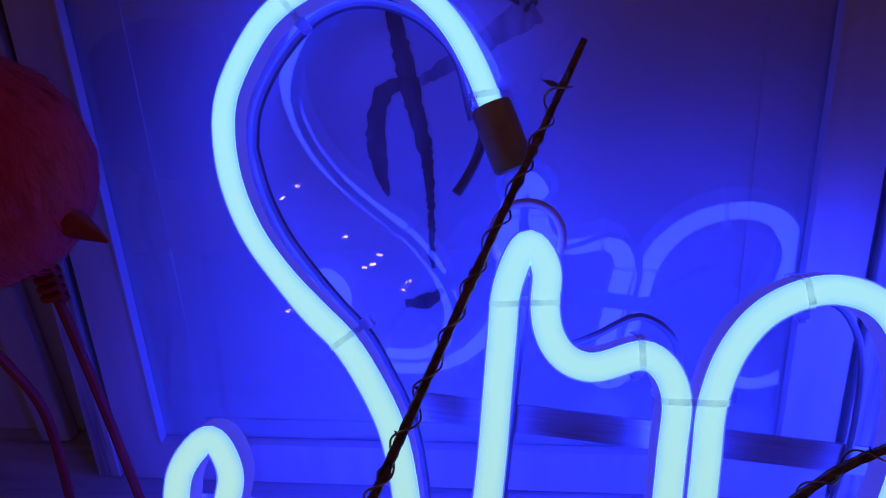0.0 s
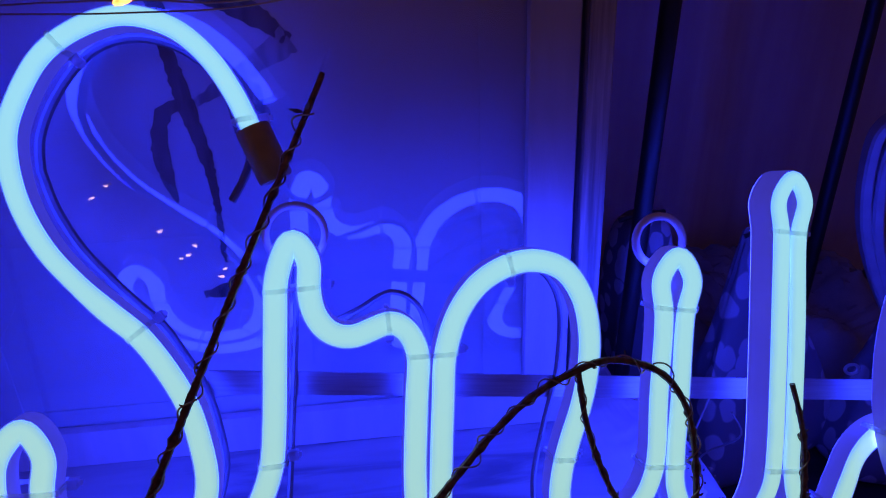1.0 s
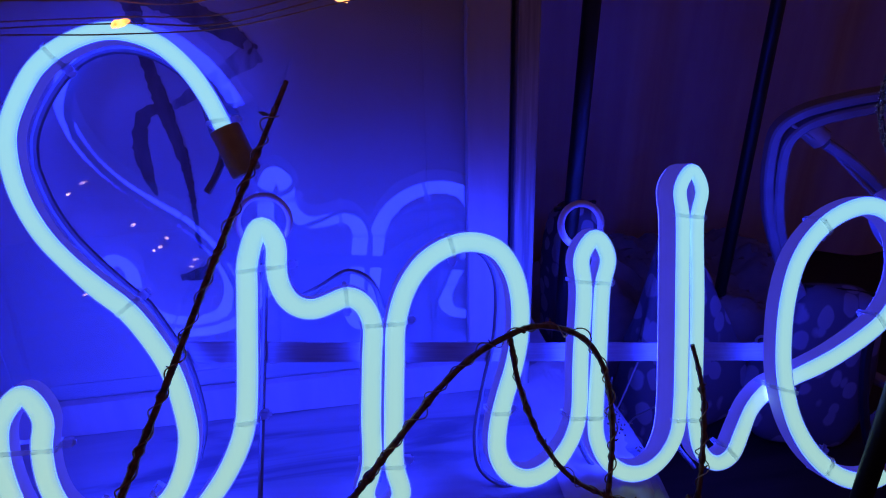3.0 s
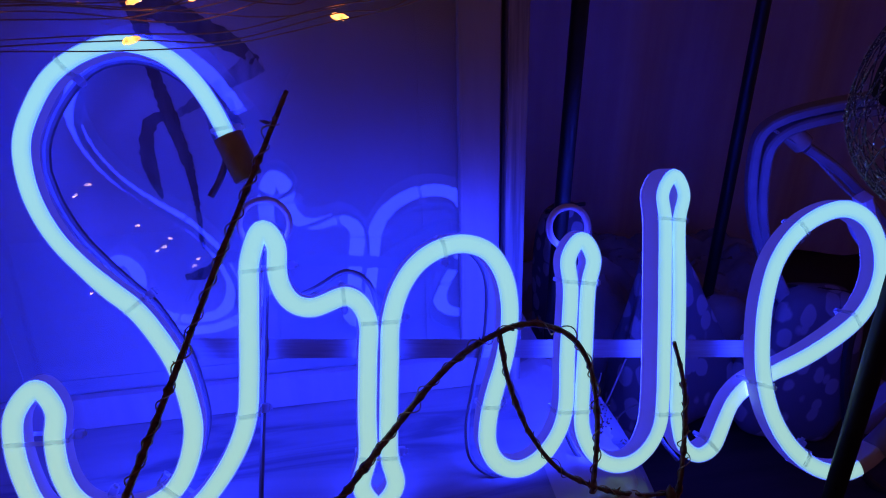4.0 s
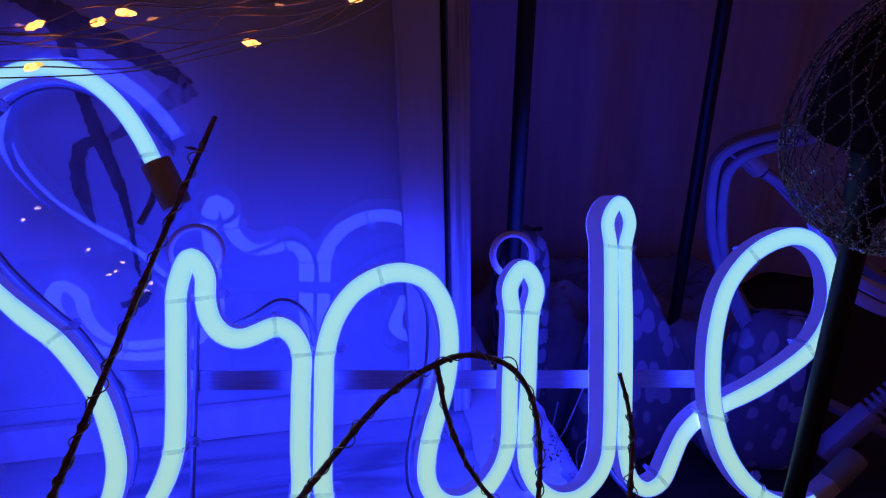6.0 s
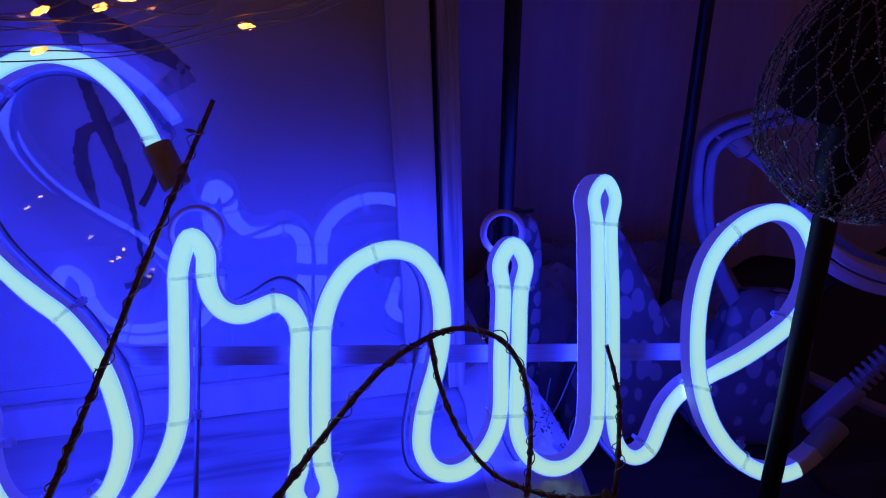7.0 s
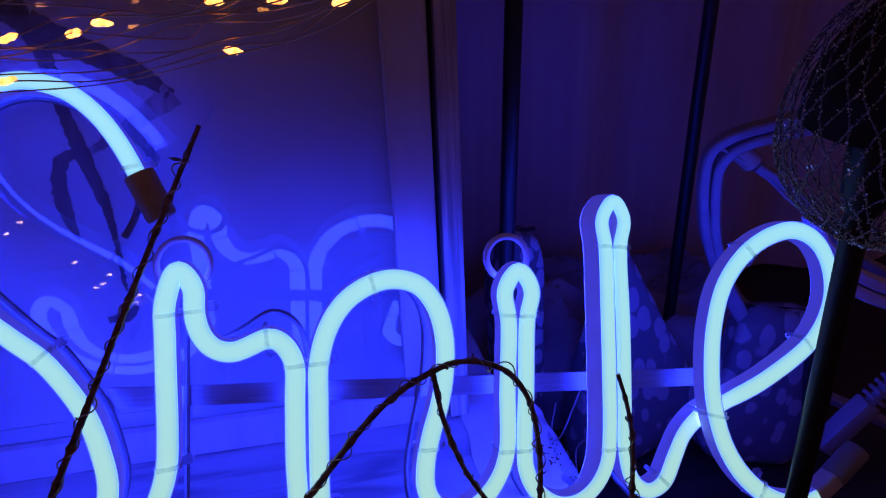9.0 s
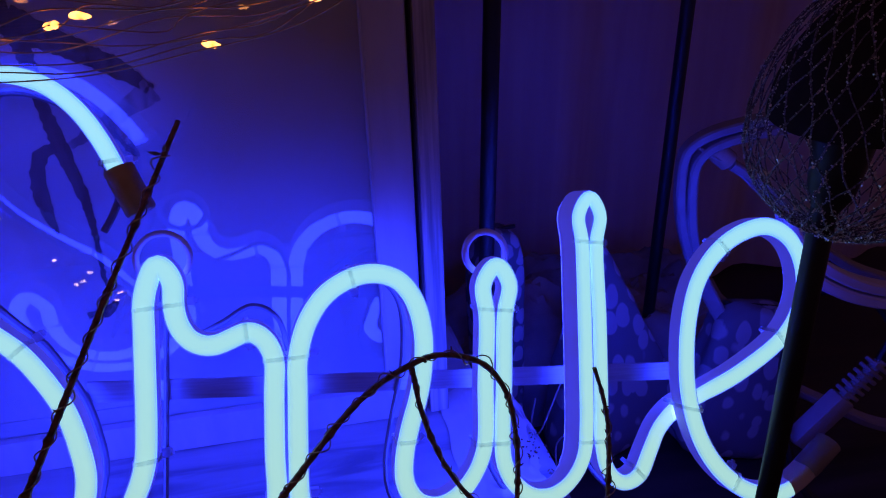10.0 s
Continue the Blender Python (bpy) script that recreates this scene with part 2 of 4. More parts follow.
def rod(bm, line, radius, sides=8, closed=False):
    """A round bar along a line; radius is a number or one number for each point of the line."""
    n = len(line)
    rings, side = [], None
    for i, c in enumerate(line):
        a = line[i - 1] if i or closed else line[i]
        b = line[(i + 1) % n] if i < n - 1 or closed else line[i]
        t = (b - a).normalized()
        if side is None:
            side = t.orthogonal().normalized()
        side = (side - t * side.dot(t)).normalized()
        up = t.cross(side)
        r = radius[i] if isinstance(radius, (list, tuple)) else radius
        rings.append([bm.verts.new(c + (side * math.cos(k) + up * math.sin(k)) * r) for k in (2 * math.pi * j / sides for j in range(sides))])
    for r0, r1 in zip(rings, rings[1:] + (rings[:1] if closed else [])):
        for j in range(sides):
            bm.faces.new((r0[j], r0[(j + 1) % sides], r1[(j + 1) % sides], r1[j]))
    if not closed:
        bm.faces.new(rings[0])
        bm.faces.new(rings[-1][::-1])
    return bm


def band(bm, line, profile, uv=None, half=None, lean=None):
    """Sweep an open or closed profile of (across, depth) along a flat line that lies in a plane facing -y;
    lean pushes the back of the profile sideways where the flex is twisted."""
    rings = []
    n = len(line)
    for i, c in enumerate(line):
        t = (line[min(i + 1, n - 1)] - line[max(i - 1, 0)])
        t.y = 0
        t.normalize()
        across = Vector((-t.z, 0, t.x))
        w = half[i] if half else 1.0
        push = lean[i] if lean else 0.0
        rings.append([bm.verts.new(c + across * a * w + Vector((push * d, d, 0))) for a, d in profile])
    layer = bm.loops.layers.uv.new(uv) if uv else None
    k = len(profile)
    for i in range(n - 1):
        for j in range(k - 1):
            f = bm.faces.new((rings[i][j], rings[i][j + 1], rings[i + 1][j + 1], rings[i + 1][j]))
            if layer:
                for loop, u in zip(f.loops, (j, j + 1, j + 1, j)):
                    loop[layer].uv = (u / (k - 1), i / n)
    for ring in (rings[0], rings[-1]):
        f = bm.faces.new(ring)
        if layer:
            for loop in f.loops:
                loop[layer].uv = (0.5, 0)
    return bm


def lathe(bm, profile, sides=32, m=None):
    rings = [[bm.verts.new(Vector((r * math.cos(2 * math.pi * j / sides), r * math.sin(2 * math.pi * j / sides), z))) for j in range(sides)] for r, z in profile]
    for r0, r1 in zip(rings, rings[1:]):
        for j in range(sides):
            bm.faces.new((r0[j], r0[(j + 1) % sides], r1[(j + 1) % sides], r1[j]))
    bm.faces.new(rings[0][::-1])
    bm.faces.new(rings[-1])
    if m is not None:
        bmesh.ops.transform(bm, matrix=m, verts=bm.verts)
    return bm


def mm(pairs, depth=0.0):
    return [Vector((x / 1000, depth, z / 1000)) for x, z in pairs]


# ---------------------------------------------------------------- setting
SHELF = -0.0115
LOW = -0.120

bm = bmesh.new()
box(bm, -0.50, 0.80, -0.48, 0.42, LOW - 0.03, LOW, 0.002)
tagged(part("table", bm, DARKTOP), "dark wooden table top under everything", "table", kind="structure")
bm = bmesh.new()
box(bm, -0.50, 0.80, 0.42, 0.45, LOW - 0.03, 0.62)
tagged(part("wall_north", bm, ROOM, smooth=False), "dim plaster wall behind the hanging cloth", "wall", kind="structure")
bm = bmesh.new()
box(bm, -0.53, -0.50, 0.10, 0.45, LOW - 0.03, 0.62)
tagged(part("wall_west", bm, ROOM, smooth=False), "dim plaster return of the niche", "wall", kind="structure")

# hanging brown cloth behind the stand, in soft folds
bm = bmesh.new()
cols, rows_ = 90, 6
grid = []
for i in range(cols + 1):
    x = -0.48 + 1.26 * i / cols
    fold = 0.012 * math.sin(x * 38) + 0.008 * math.sin(x * 71 + 1.3)
    grid.append([bm.verts.new((x, 0.32 + fold * (0.7 + 0.3 * j / rows_), LOW + 0.002 + 0.70 * j / rows_)) for j in range(rows_ + 1)])
for a, b in zip(grid, grid[1:]):
    for j in range(rows_):
        bm.faces.new((a[j], b[j], b[j + 1], a[j + 1]))
bmesh.ops.solidify(bm, geom=bm.faces[:], thickness=0.002)
tagged(part("curtain", bm, DARKCLOTH), "pale brown cloth hanging in soft folds in the dark", "curtain")

# marble board
bm = bmesh.new()
outline = [(-0.42, 0.30), (-0.42, -0.30), (0.17, -0.30)]
outline += [(0.186 + 0.016 * math.sin(math.pi * (0.1 + 0.72 * k / 10)), -0.09 + 0.15 * k / 10) for k in range(11)]
outline += [(0.178, 0.085), (0.164, 0.30)]
loop = [bm.verts.new((x, y, SHELF)) for x, y in outline]
face = bm.faces.new(loop)
low = bmesh.ops.extrude_face_region(bm, geom=[face])
bmesh.ops.translate(bm, verts=[v for v in low["geom"] if isinstance(v, bmesh.types.BMVert)], vec=(0, 0, LOW - SHELF))
bmesh.ops.bevel(bm, geom=[e for e in bm.edges if all(abs(v.co.z - SHELF) < 1e-5 for v in e.verts)], offset=0.004, segments=3, affect="EDGES")
tagged(part("marble_board", bm, MARBLE), "white marble board with grey veins and a rounded end", "board")

# ---------------------------------------------------------------- framed print
FX0, FX1, FY, FH = -0.155, 0.141, 0.0, 0.39
frame_thing = thing("picture_frame", "white wooden picture frame with a brushed ink print behind glass", "picture frame", pose(0, 0.0555, SHELF, -5, 0, 0))


def rail(name, pts, mat=WHITEWOOD):
    """A mitred rail: the same cross-section at both ends, pts = outer and inner corner at each end (x, z)."""
    (ox0, oz0), (ix0, iz0), (ox1, oz1), (ix1, iz1) = pts
    bm = bmesh.new()
    section = [(0.0, FY), (0.04, FY - 0.0012), (0.93, FY - 0.0012), (0.94, FY - 0.0020), (0.98, FY - 0.0020), (1.0, FY + 0.0006), (1.0, FY + 0.0023), (0.88, FY + 0.0025), (0.88, FY + 0.018), (0.0, FY + 0.018)]
    ends = []
    for (ox, oz), (ix, iz) in (((ox0, oz0), (ix0, iz0)), ((ox1, oz1), (ix1, iz1))):
        ends.append([bm.verts.new((ox + (ix - ox) * s, y, oz + (iz - oz) * s)) for s, y in section])
    k = len(section)
    for j in range(k):
        bm.faces.new((ends[0][j], ends[0][(j + 1) % k], ends[1][(j + 1) % k], ends[1][j]))
    bm.faces.new(ends[0])
    bm.faces.new(ends[1][::-1])
    return part(name, bm, mat, frame_thing, smooth=False)


W = 0.0212
rail("bottom_rail", [(FX0, 0), (FX0 + W, W), (FX1, 0), (FX1 - W, W)])
rail("top_rail", [(FX0, FH), (FX0 + W, FH - W), (FX1, FH), (FX1 - W, FH - W)])
rail("side_rail", [(FX0, 0), (FX0 + W, W), (FX0, FH), (FX0 + W, FH - W)])
rail("side_rail", [(FX1, 0), (FX1 - W, W), (FX1, FH), (FX1 - W, FH - W)])
for x0, x1, g0, g1 in ((FX0 - 0.0135, FX0 - 0.0032, FX0 - 0.0032, FX0), (FX1 + 0.0032, FX1 + 0.0135, FX1, FX1 + 0.0032)):
    bm = box(bmesh.new(), x0, x1, FY - 0.0012, FY + 0.018, 0.0005, FH, 0.0006)
    part("box_side", bm, RAWWOOD, frame_thing, "bare grey wood grain", smooth=False)
    # black strip at the back of the gap stands for its shade
    bm = box(bmesh.new(), g0 + 0.0002, g1 - 0.0002, FY + 0.014, FY + 0.0178, 0.0005, FH - 0.0005)
    part("groove_shade", bm, BLACK, frame_thing, "black strip set as shade in the groove between rail and side", smooth=False)
bm = box(bmesh.new(), FX0 + 0.0192, FX1 - 0.0192, FY + 0.0055, FY + 0.0085, 0.0192, FH - 0.0192)
print_sheet = part("backing_print", bm, PAPER, frame_thing, "white print paper", smooth=False)
bm = bmesh.new()
MX0, MX1, MZ0, MZ1 = FX0 + W + 0.019, FX1 - W - 0.019, W + 0.0085, FH - W - 0.02
for x0, x1, z0, z1 in ((FX0 + 0.0195, MX0, 0.0195, FH - 0.0195), (MX1, FX1 - 0.0195, 0.0195, FH - 0.0195), (MX0, MX1, 0.0195, MZ0), (MX0, MX1, MZ1, FH - 0.0195)):
    box(bm, x0, x1, FY + 0.0043, FY + 0.0053, z0, z1)
part("mat", bm, MATCARD, frame_thing, "grey-white card mat round the print", smooth=False)
bm = box(bmesh.new(), FX0 + 0.0192, FX1 - 0.0192, FY + 0.0027, FY + 0.0042, 0.0192, FH - 0.0192)
pane = part("glass_pane", bm, PANE, frame_thing, "clear picture glass", smooth=False)
pane.visible_shadow = False


def stroke(points, widths, mat=INK, rough=0.0008, seed=0):
    """One ragged brush stroke lying on the print."""
    rnd = random.Random(seed)
    line = glide([(x, FY + 0.0051, z - SHELF) for x, z in points], 0.0015)
    bm = bmesh.new()
    pairs = []
    for i, c in enumerate(line):
        t = (line[min(i + 1, len(line) - 1)] - line[max(i - 1, 0)]).normalized()
        a = Vector((-t.z, 0, t.x))
        f = i / (len(line) - 1) * (len(widths) - 1)
        k = min(int(f), len(widths) - 2)
        w = widths[k] + (widths[k + 1] - widths[k]) * (f - k)
        pairs.append([bm.verts.new(c + a * (w / 2 + rnd.uniform(-rough, rough))), bm.verts.new(c - a * (w / 2 + rnd.uniform(-rough, rough)))])
    for a, b in zip(pairs, pairs[1:]):
        bm.faces.new((a[0], b[0], b[1], a[1]))
    part("brush_stroke", bm, mat, print_sheet, smooth=False)

stroke([(-0.030, 0.226), (-0.021, 0.200), (-0.019, 0.178), (-0.015, 0.153), (-0.0115, 0.134), (-0.0105, 0.115), (-0.0115, 0.088)], [0.011, 0.0075, 0.0052, 0.0068, 0.0052, 0.0026, 0.0018], INK, 0.0006, 1)
stroke([(-0.0150, 0.158), (-0.024, 0.155), (-0.0285, 0.143), (-0.0285, 0.130), (-0.0262, 0.1165)], [0.0035, 0.0062, 0.0070, 0.0055, 0.0012], INK, 0.0006, 2)
stroke([(-0.012, 0.1575), (0.000, 0.1635), (0.012, 0.1705), (0.021, 0.176), (0.0275, 0.180)], [0.0035, 0.0055, 0.0062, 0.0085, 0.0105], INKPALE, 0.0006, 3)
stroke([(-0.024, 0.212), (-0.012, 0.2045), (0.004, 0.196), (0.017, 0.188), (0.0272, 0.1795)], [0.014, 0.011, 0.0095, 0.009, 0.004], INK, 0.0006, 4)
stroke([(0.006, 0.166), (0.011, 0.160), (0.015, 0.150)], [0.008, 0.006, 0.003], INKPALE, 0.0008, 5)
stroke([(-0.023, 0.073), (-0.013, 0.075), (-0.008, 0.079)], [0.003, 0.0065, 0.002], INK, 0.0006, 6)
stroke([(-0.050, 0.224), (-0.035, 0.222), (-0.026, 0.214)], [0.004, 0.012, 0.010], INK, 0.0006, 7)

# white panel standing beside the frame
panel = thing("white_panel", "white painted board standing upright beside the frame", "panel", pose(0, 0, SHELF))
part("board", box(bmesh.new(), -0.44, -0.176, 0.084, 0.100, 0.0, 0.46, 0.0015), WHITEWOOD, panel, smooth=False)
part("batten", box(bmesh.new(), -0.212, -0.196, 0.076, 0.0838, 0.0, 0.46, 0.0015), WHITEWOOD, panel, smooth=False)

# ---------------------------------------------------------------- the sign
SIGN = Matrix(((0.9915, -0.0567, 0.1174, 0.0), (0.0, 0.9004, 0.4350, 0.0), (-0.1304, -0.4313, 0.8927, 0.075), (0, 0, 0, 1)))
sign = thing("neon_sign", "glowing blue flex sign that spells Smile, leaning on the frame", "neon sign", SIGN)
DEEP, BACK = 0.0115, 0.0174
LENS = [(-0.96, 0.0022), (-0.95, 0.0016), (-0.90, 0.0010), (-0.74, 0.0004), (-0.4, 0.0001), (0, 0), (0.4, 0.0001), (0.74, 0.0004), (0.90, 0.0010), (0.95, 0.0016), (0.96, 0.0022)]
BODY = [(-0.98, 0.0015), (-1.04, 0.0013), (-1.07, 0.0017), (-1.05, DEEP - 0.001), (-0.86, DEEP - 0.0003), (0.86, DEEP - 0.0003), (1.05, DEEP - 0.001), (1.07, 0.0017), (1.04, 0.0013), (0.98, 0.0015)]
S_LINE = [(4, 91), (-3, 104), (-12, 116), (-24, 125), (-40, 128), (-54, 123), (-66, 113), (-73, 100), (-77, 86), (-76, 73), (-72, 60), (-64, 46), (-53, 34), (-43, 25), (-33, 17), (-24, 6), (-16, -7), (-11, -21), (-8, -36), (-10, -51), (-15, -62), (-24, -69), (-37, -72), (-48, -70), (-56, -64), (-61.5, -53), (-64, -38), (-63.5, -27), (-71, -17), (-79, -27), (-79.5, -40), (-76, -55), (-70, -68), (-58, -79), (-40, -84), (-22, -81), (-6, -71)]
M_LINE = [(4, -58), (11, -44), (14.5, -31), (15, -14), (14.5, 5), (14, 24), (14, 40), (19, 53), (25, 46), (25.5, 35), (28, 26), (33, 20), (41, 18), (49, 21), (56, 24), (62, 21), (66.5, 13), (67, -4), (67.5, -30), (68.5, -51), (66, -65), (74, -74), (82, -65), (78.5, -51), (77.5, -30), (77, -4), (77, 12), (81, 28), (89, 40), (100, 47), (110, 49), (121, 46), (129, 36), (133, 21), (133, 5), (131, -8), (127.5, -21), (125, -35), (125.5, -47), (131, -56), (140, -59)]
IL_LINE = [(149, -56), (158, -46), (163, -33), (163, -2), (163, 30), (161, 44), (167.5, 53), (174, 44), (172, 31), (172, -2), (171.8, -29), (173, -41), (179, -52), (188, -58), (198, -58), (208, -51), (214, -40), (215, -26), (214.2, -1), (212.6, 32), (210.6, 65), (208.5, 77), (214.2, 86), (220, 77), (218.2, 65), (220.6, 27), (222.5, -15), (223, -34), (227, -49), (235, -55), (243, -52), (249, -39)]
E_LINE = [(254, -28), (263, -19), (275, -13.5), (300, -1.5), (326, 18), (335, 38), (333, 56), (325, 68), (313, 73), (299, 70), (285, 61), (274, 46), (269, 27), (268, 6), (270, -14), (278, -37), (291, -54), (308, -65), (325, -67), (338, -61), (345, -55)]
WORD = glide(mm(S_LINE + M_LINE + IL_LINE + E_LINE), 0.0016)
WORD = eased(WORD, 3)
# where the tube crosses itself in the last letter it passes behind
cross = min(range(len(WORD)), key=lambda k: (WORD[k] - Vector((0.263, 0, -0.020))).length)
for k, c in enumerate(WORD):
    c.y = 0.0122 * math.exp(-((k - cross) * 0.0016 / 0.019) ** 2)
    c.x += (c.x - 0.066) * c.y / 0.31
    c.z += (c.z - 0.068) * c.y / 0.31


def half_width(c):
    """The flex shows narrower where it is bent and slightly turned."""
    if c.x < 0.01 and c.z > 0.03:
        return 0.0036
    if c.x < 0.01:
        return 0.0042
    if 0.155 < c.x < 0.24:
        return 0.0033 if c.z > 0.066 else (0.0036 if c.x > 0.2 else 0.0040)
    return 0.0044


HALF = [half_width(c) for c in WORD]
for _ in range(12):
    HALF = [HALF[0]] + [(a + b + c) / 3 for a, b, c in zip(HALF, HALF[1:], HALF[2:])] + [HALF[-1]]
# the tall letter is twisted, so that more of its left side shows
LEAN = [-0.40 if 0.200 < c.x < 0.2235 and c.z > -0.05 else 0.0 for c in WORD]
for _ in range(30):
    LEAN = [LEAN[0]] + [(a + b + c) / 3 for a, b, c in zip(LEAN, LEAN[1:], LEAN[2:])] + [LEAN[-1]]
LIT = len(WORD) - 9
part("light_face", band(bmesh.new(), WORD[:LIT], LENS, "across", HALF, LEAN), NEON, sign, "pale blue glowing silicone face")
part("tube_body", band(bmesh.new(), WORD[:LIT], BODY, None, HALF, LEAN), LITBODY, sign, "white silicone sides of the flex")
part("back_face", band(bmesh.new(), WORD[:LIT], [(-0.98, DEEP - 0.0006), (-0.8, DEEP), (0.8, DEEP), (0.98, DEEP - 0.0006)], None, HALF, LEAN), NEON_BACK, sign, "translucent back of the flex with light showing through")
part("dark_end", band(bmesh.new(), WORD[LIT - 1:], LENS + [(1.05, DEEP - 0.001), (-1.05, DEEP - 0.001), (-0.96, 0.0022)], None, HALF[LIT - 1:]), SILICONE, sign, "unlit last stretch of the flex")

# end cap at the start of the first letter
start = (WORD[0] - WORD[3]).normalized()
side = Vector((-start.z, 0, start.x))
bm = bmesh.new()
lathe(bm, [(0.0060, -0.001), (0.0064, 0.0), (0.0064, 0.0185), (0.0058, 0.0195)], 20)
bmesh.ops.scale(bm, vec=(1, 1.12, 1), verts=bm.verts)
axes = Matrix((side, Vector((0, 1, 0)), start)).transposed().to_4x4()
bmesh.ops.transform(bm, matrix=Matrix.Translation(WORD[0] + Vector((0, 0.0058, 0)) - start * 0.001) @ axes, verts=bm.verts)
part("end_cap", bm, CAP, sign, "brown-grey translucent end cap")
stop = (WORD[-1] - WORD[-4]).normalized()
side = Vector((-stop.z, 0, stop.x))
bm = bmesh.new()
lathe(bm, [(0.0060, -0.001), (0.0064, 0.0), (0.0064, 0.0185), (0.0058, 0.0195)], 20)
bmesh.ops.scale(bm, vec=(1, 1.12, 1), verts=bm.verts)
axes = Matrix((side, Vector((0, 1, 0)), stop)).transposed().to_4x4()
bmesh.ops.transform(bm, matrix=Matrix.Translation(WORD[-1] + Vector((0, 0.0058, 0)) - stop * 0.001) @ axes, verts=bm.verts)
part("end_cap", bm, DULLTUBE, sign, "dull translucent end cap")

# flat bar behind the letters
bm = box(bmesh.new(), -0.012, 0.275, BACK + 0.0006, BACK + 0.0022, -0.0083, 0.0009, 0.0004)
part("back_bar", bm, BARMETAL, sign, "flat brushed metal bar")


def tie(x, z, angle, length, tail=1):
    """A clear cable tie round one or two tubes: a thin strap with its head and cut tail at the back."""
    bm = bmesh.new()
    h, d0, d1 = length / 2000, -0.0007, DEEP + 0.0022
    loop = [(-h, d0 + 0.002), (-h + 0.002, d0), (h - 0.002, d0), (h, d0 + 0.002), (h, d1 - 0.001), (h - 0.001, d1), (-h + 0.001, d1), (-h, d1 - 0.001)]
    a = []
    for s in (-0.0009, 0.0009):
        a.append([bm.verts.new((u, y, s)) for u, y in loop])
        a.append([bm.verts.new((u * (1 - 0.0007 / h), 0.0007 + y * 0.93, s)) for u, y in loop])
    k = len(loop)
    for p, q in ((0, 2), (2, 3), (3, 1), (1, 0)):
        for j in range(k):
            bm.faces.new((a[p][j], a[p][(j + 1) % k], a[q][(j + 1) % k], a[q][j]))
    head = bmesh.new()
    box(head, h * tail - 0.0004, h * tail + 0.0034, d1 - 0.0062, d1 - 0.0022, -0.0019, 0.0019, 0.0005)
    box(head, h * tail + 0.0030, h * tail + 0.0046, d1 - 0.0046, d1 - 0.0036, -0.0010, 0.0010)
    place = pose(x / 1000, 0, z / 1000, 0, -angle, 0)
    for made in (bm, head):
        bmesh.ops.transform(made, matrix=place, verts=made.verts)
    strap = part("cable_tie", bm, CLEAR, sign)
    knob = part("tie_head", head, CLEAR, strap)
    strap.visible_shadow = knob.visible_shadow = False


for spec in ((1, 95, 15, 9.2), (-62, 117, -45, 9.2), (-33, 18, 42, 10.6), (-71, -40, 3, 26), (-46, -77, 72, 22), (-13, -66, -38, 24), (15, -30, 8, 11), (19.5, 35, 8, 21), (55, 24, -82, 10.6), (72, 12, 5, 20.6),
             (73.5, -51, 0, 20.4), (100, 47, -72, 10.6), (126, -28, 0, 10.6), (167.5, 32, -3, 19), (167.5, -31, 0, 18.4), (214.4, 64, -3, 17), (218.6, -33, 0, 17), (243, -50, -45, 10.6), (270, -19, -14, 17), (287, 62, -48, 10.6), (322, 15, -52, 10.6), (298, -59, 62, 10.6)):
    tie(*spec)

# wire skeleton behind the tubes
def wire(points, r=0.0013, depth=BACK, closed=False, label=""):
    line = glide([(x / 1000, depth, z / 1000) for x, z in points], 0.003)
    part("skeleton_wire", rod(bmesh.new(), line, r, 8), STEEL, sign, label)


wire([(x + 3.8 + 2.2 * math.sin(math.pi * min(k, 6) / 6), z + 0.6) for k, (x, z) in enumerate(S_LINE[9:20])], 0.0018, label="dark wire following the first letter")
wire([(-2, 90), (-10, 110), (-24, 121), (-40, 124), (-54, 119), (-66, 104), (-72.6, 86), (-72.2, 73)], 0.0018)
wire([(0, 96), (1.5, 84), (-1, 74), (-5, 66)], 0.0016)
wire([(20, 46), (20.5, 20), (20.5, -30), (20.5, -86)], 0.0012)
wire([(33, 20), (44, 26), (57, 33.5), (67, 29), (72.5, 14), (73, -20), (73.5, -64)], 0.0012)
wire([(83, 28), (92, 37), (104, 43), (116, 44), (124, 34), (126, 8), (121, -22), (118.5, -44), (122, -60), (134, -68), (147, -65)], 0.0012)
wire([(167.5, 47), (168, 20), (168, -28), (172, -50), (184, -64), (200, -63)], 0.0012)
wire([(214.5, 78), (216, 30), (218.5, -20), (222, -48), (234, -63)], 0.0012)
wire([(250, -44), (262, -30), (276, -17), (300, -4), (324, 14)], 0.0012)


def ring(x, z, r, thick, mat, label, depth=BACK):
    bm = bmesh.new()
    n = 36
    rod(bm, [Vector((x / 1000 + r * math.cos(2 * math.pi * k / n), depth, z / 1000 + r * math.sin(2 * math.pi * k / n))) for k in range(n)], thick, 10, True)
    part("hanging_ring", bm, mat, sign, label)


ring(166.5, 58, 0.0102, 0.0017, SILICONE, "pale plastic hanging ring")
ring(19, 54.5, 0.0112, 0.0015, SILICONE, "pale plastic hanging ring")

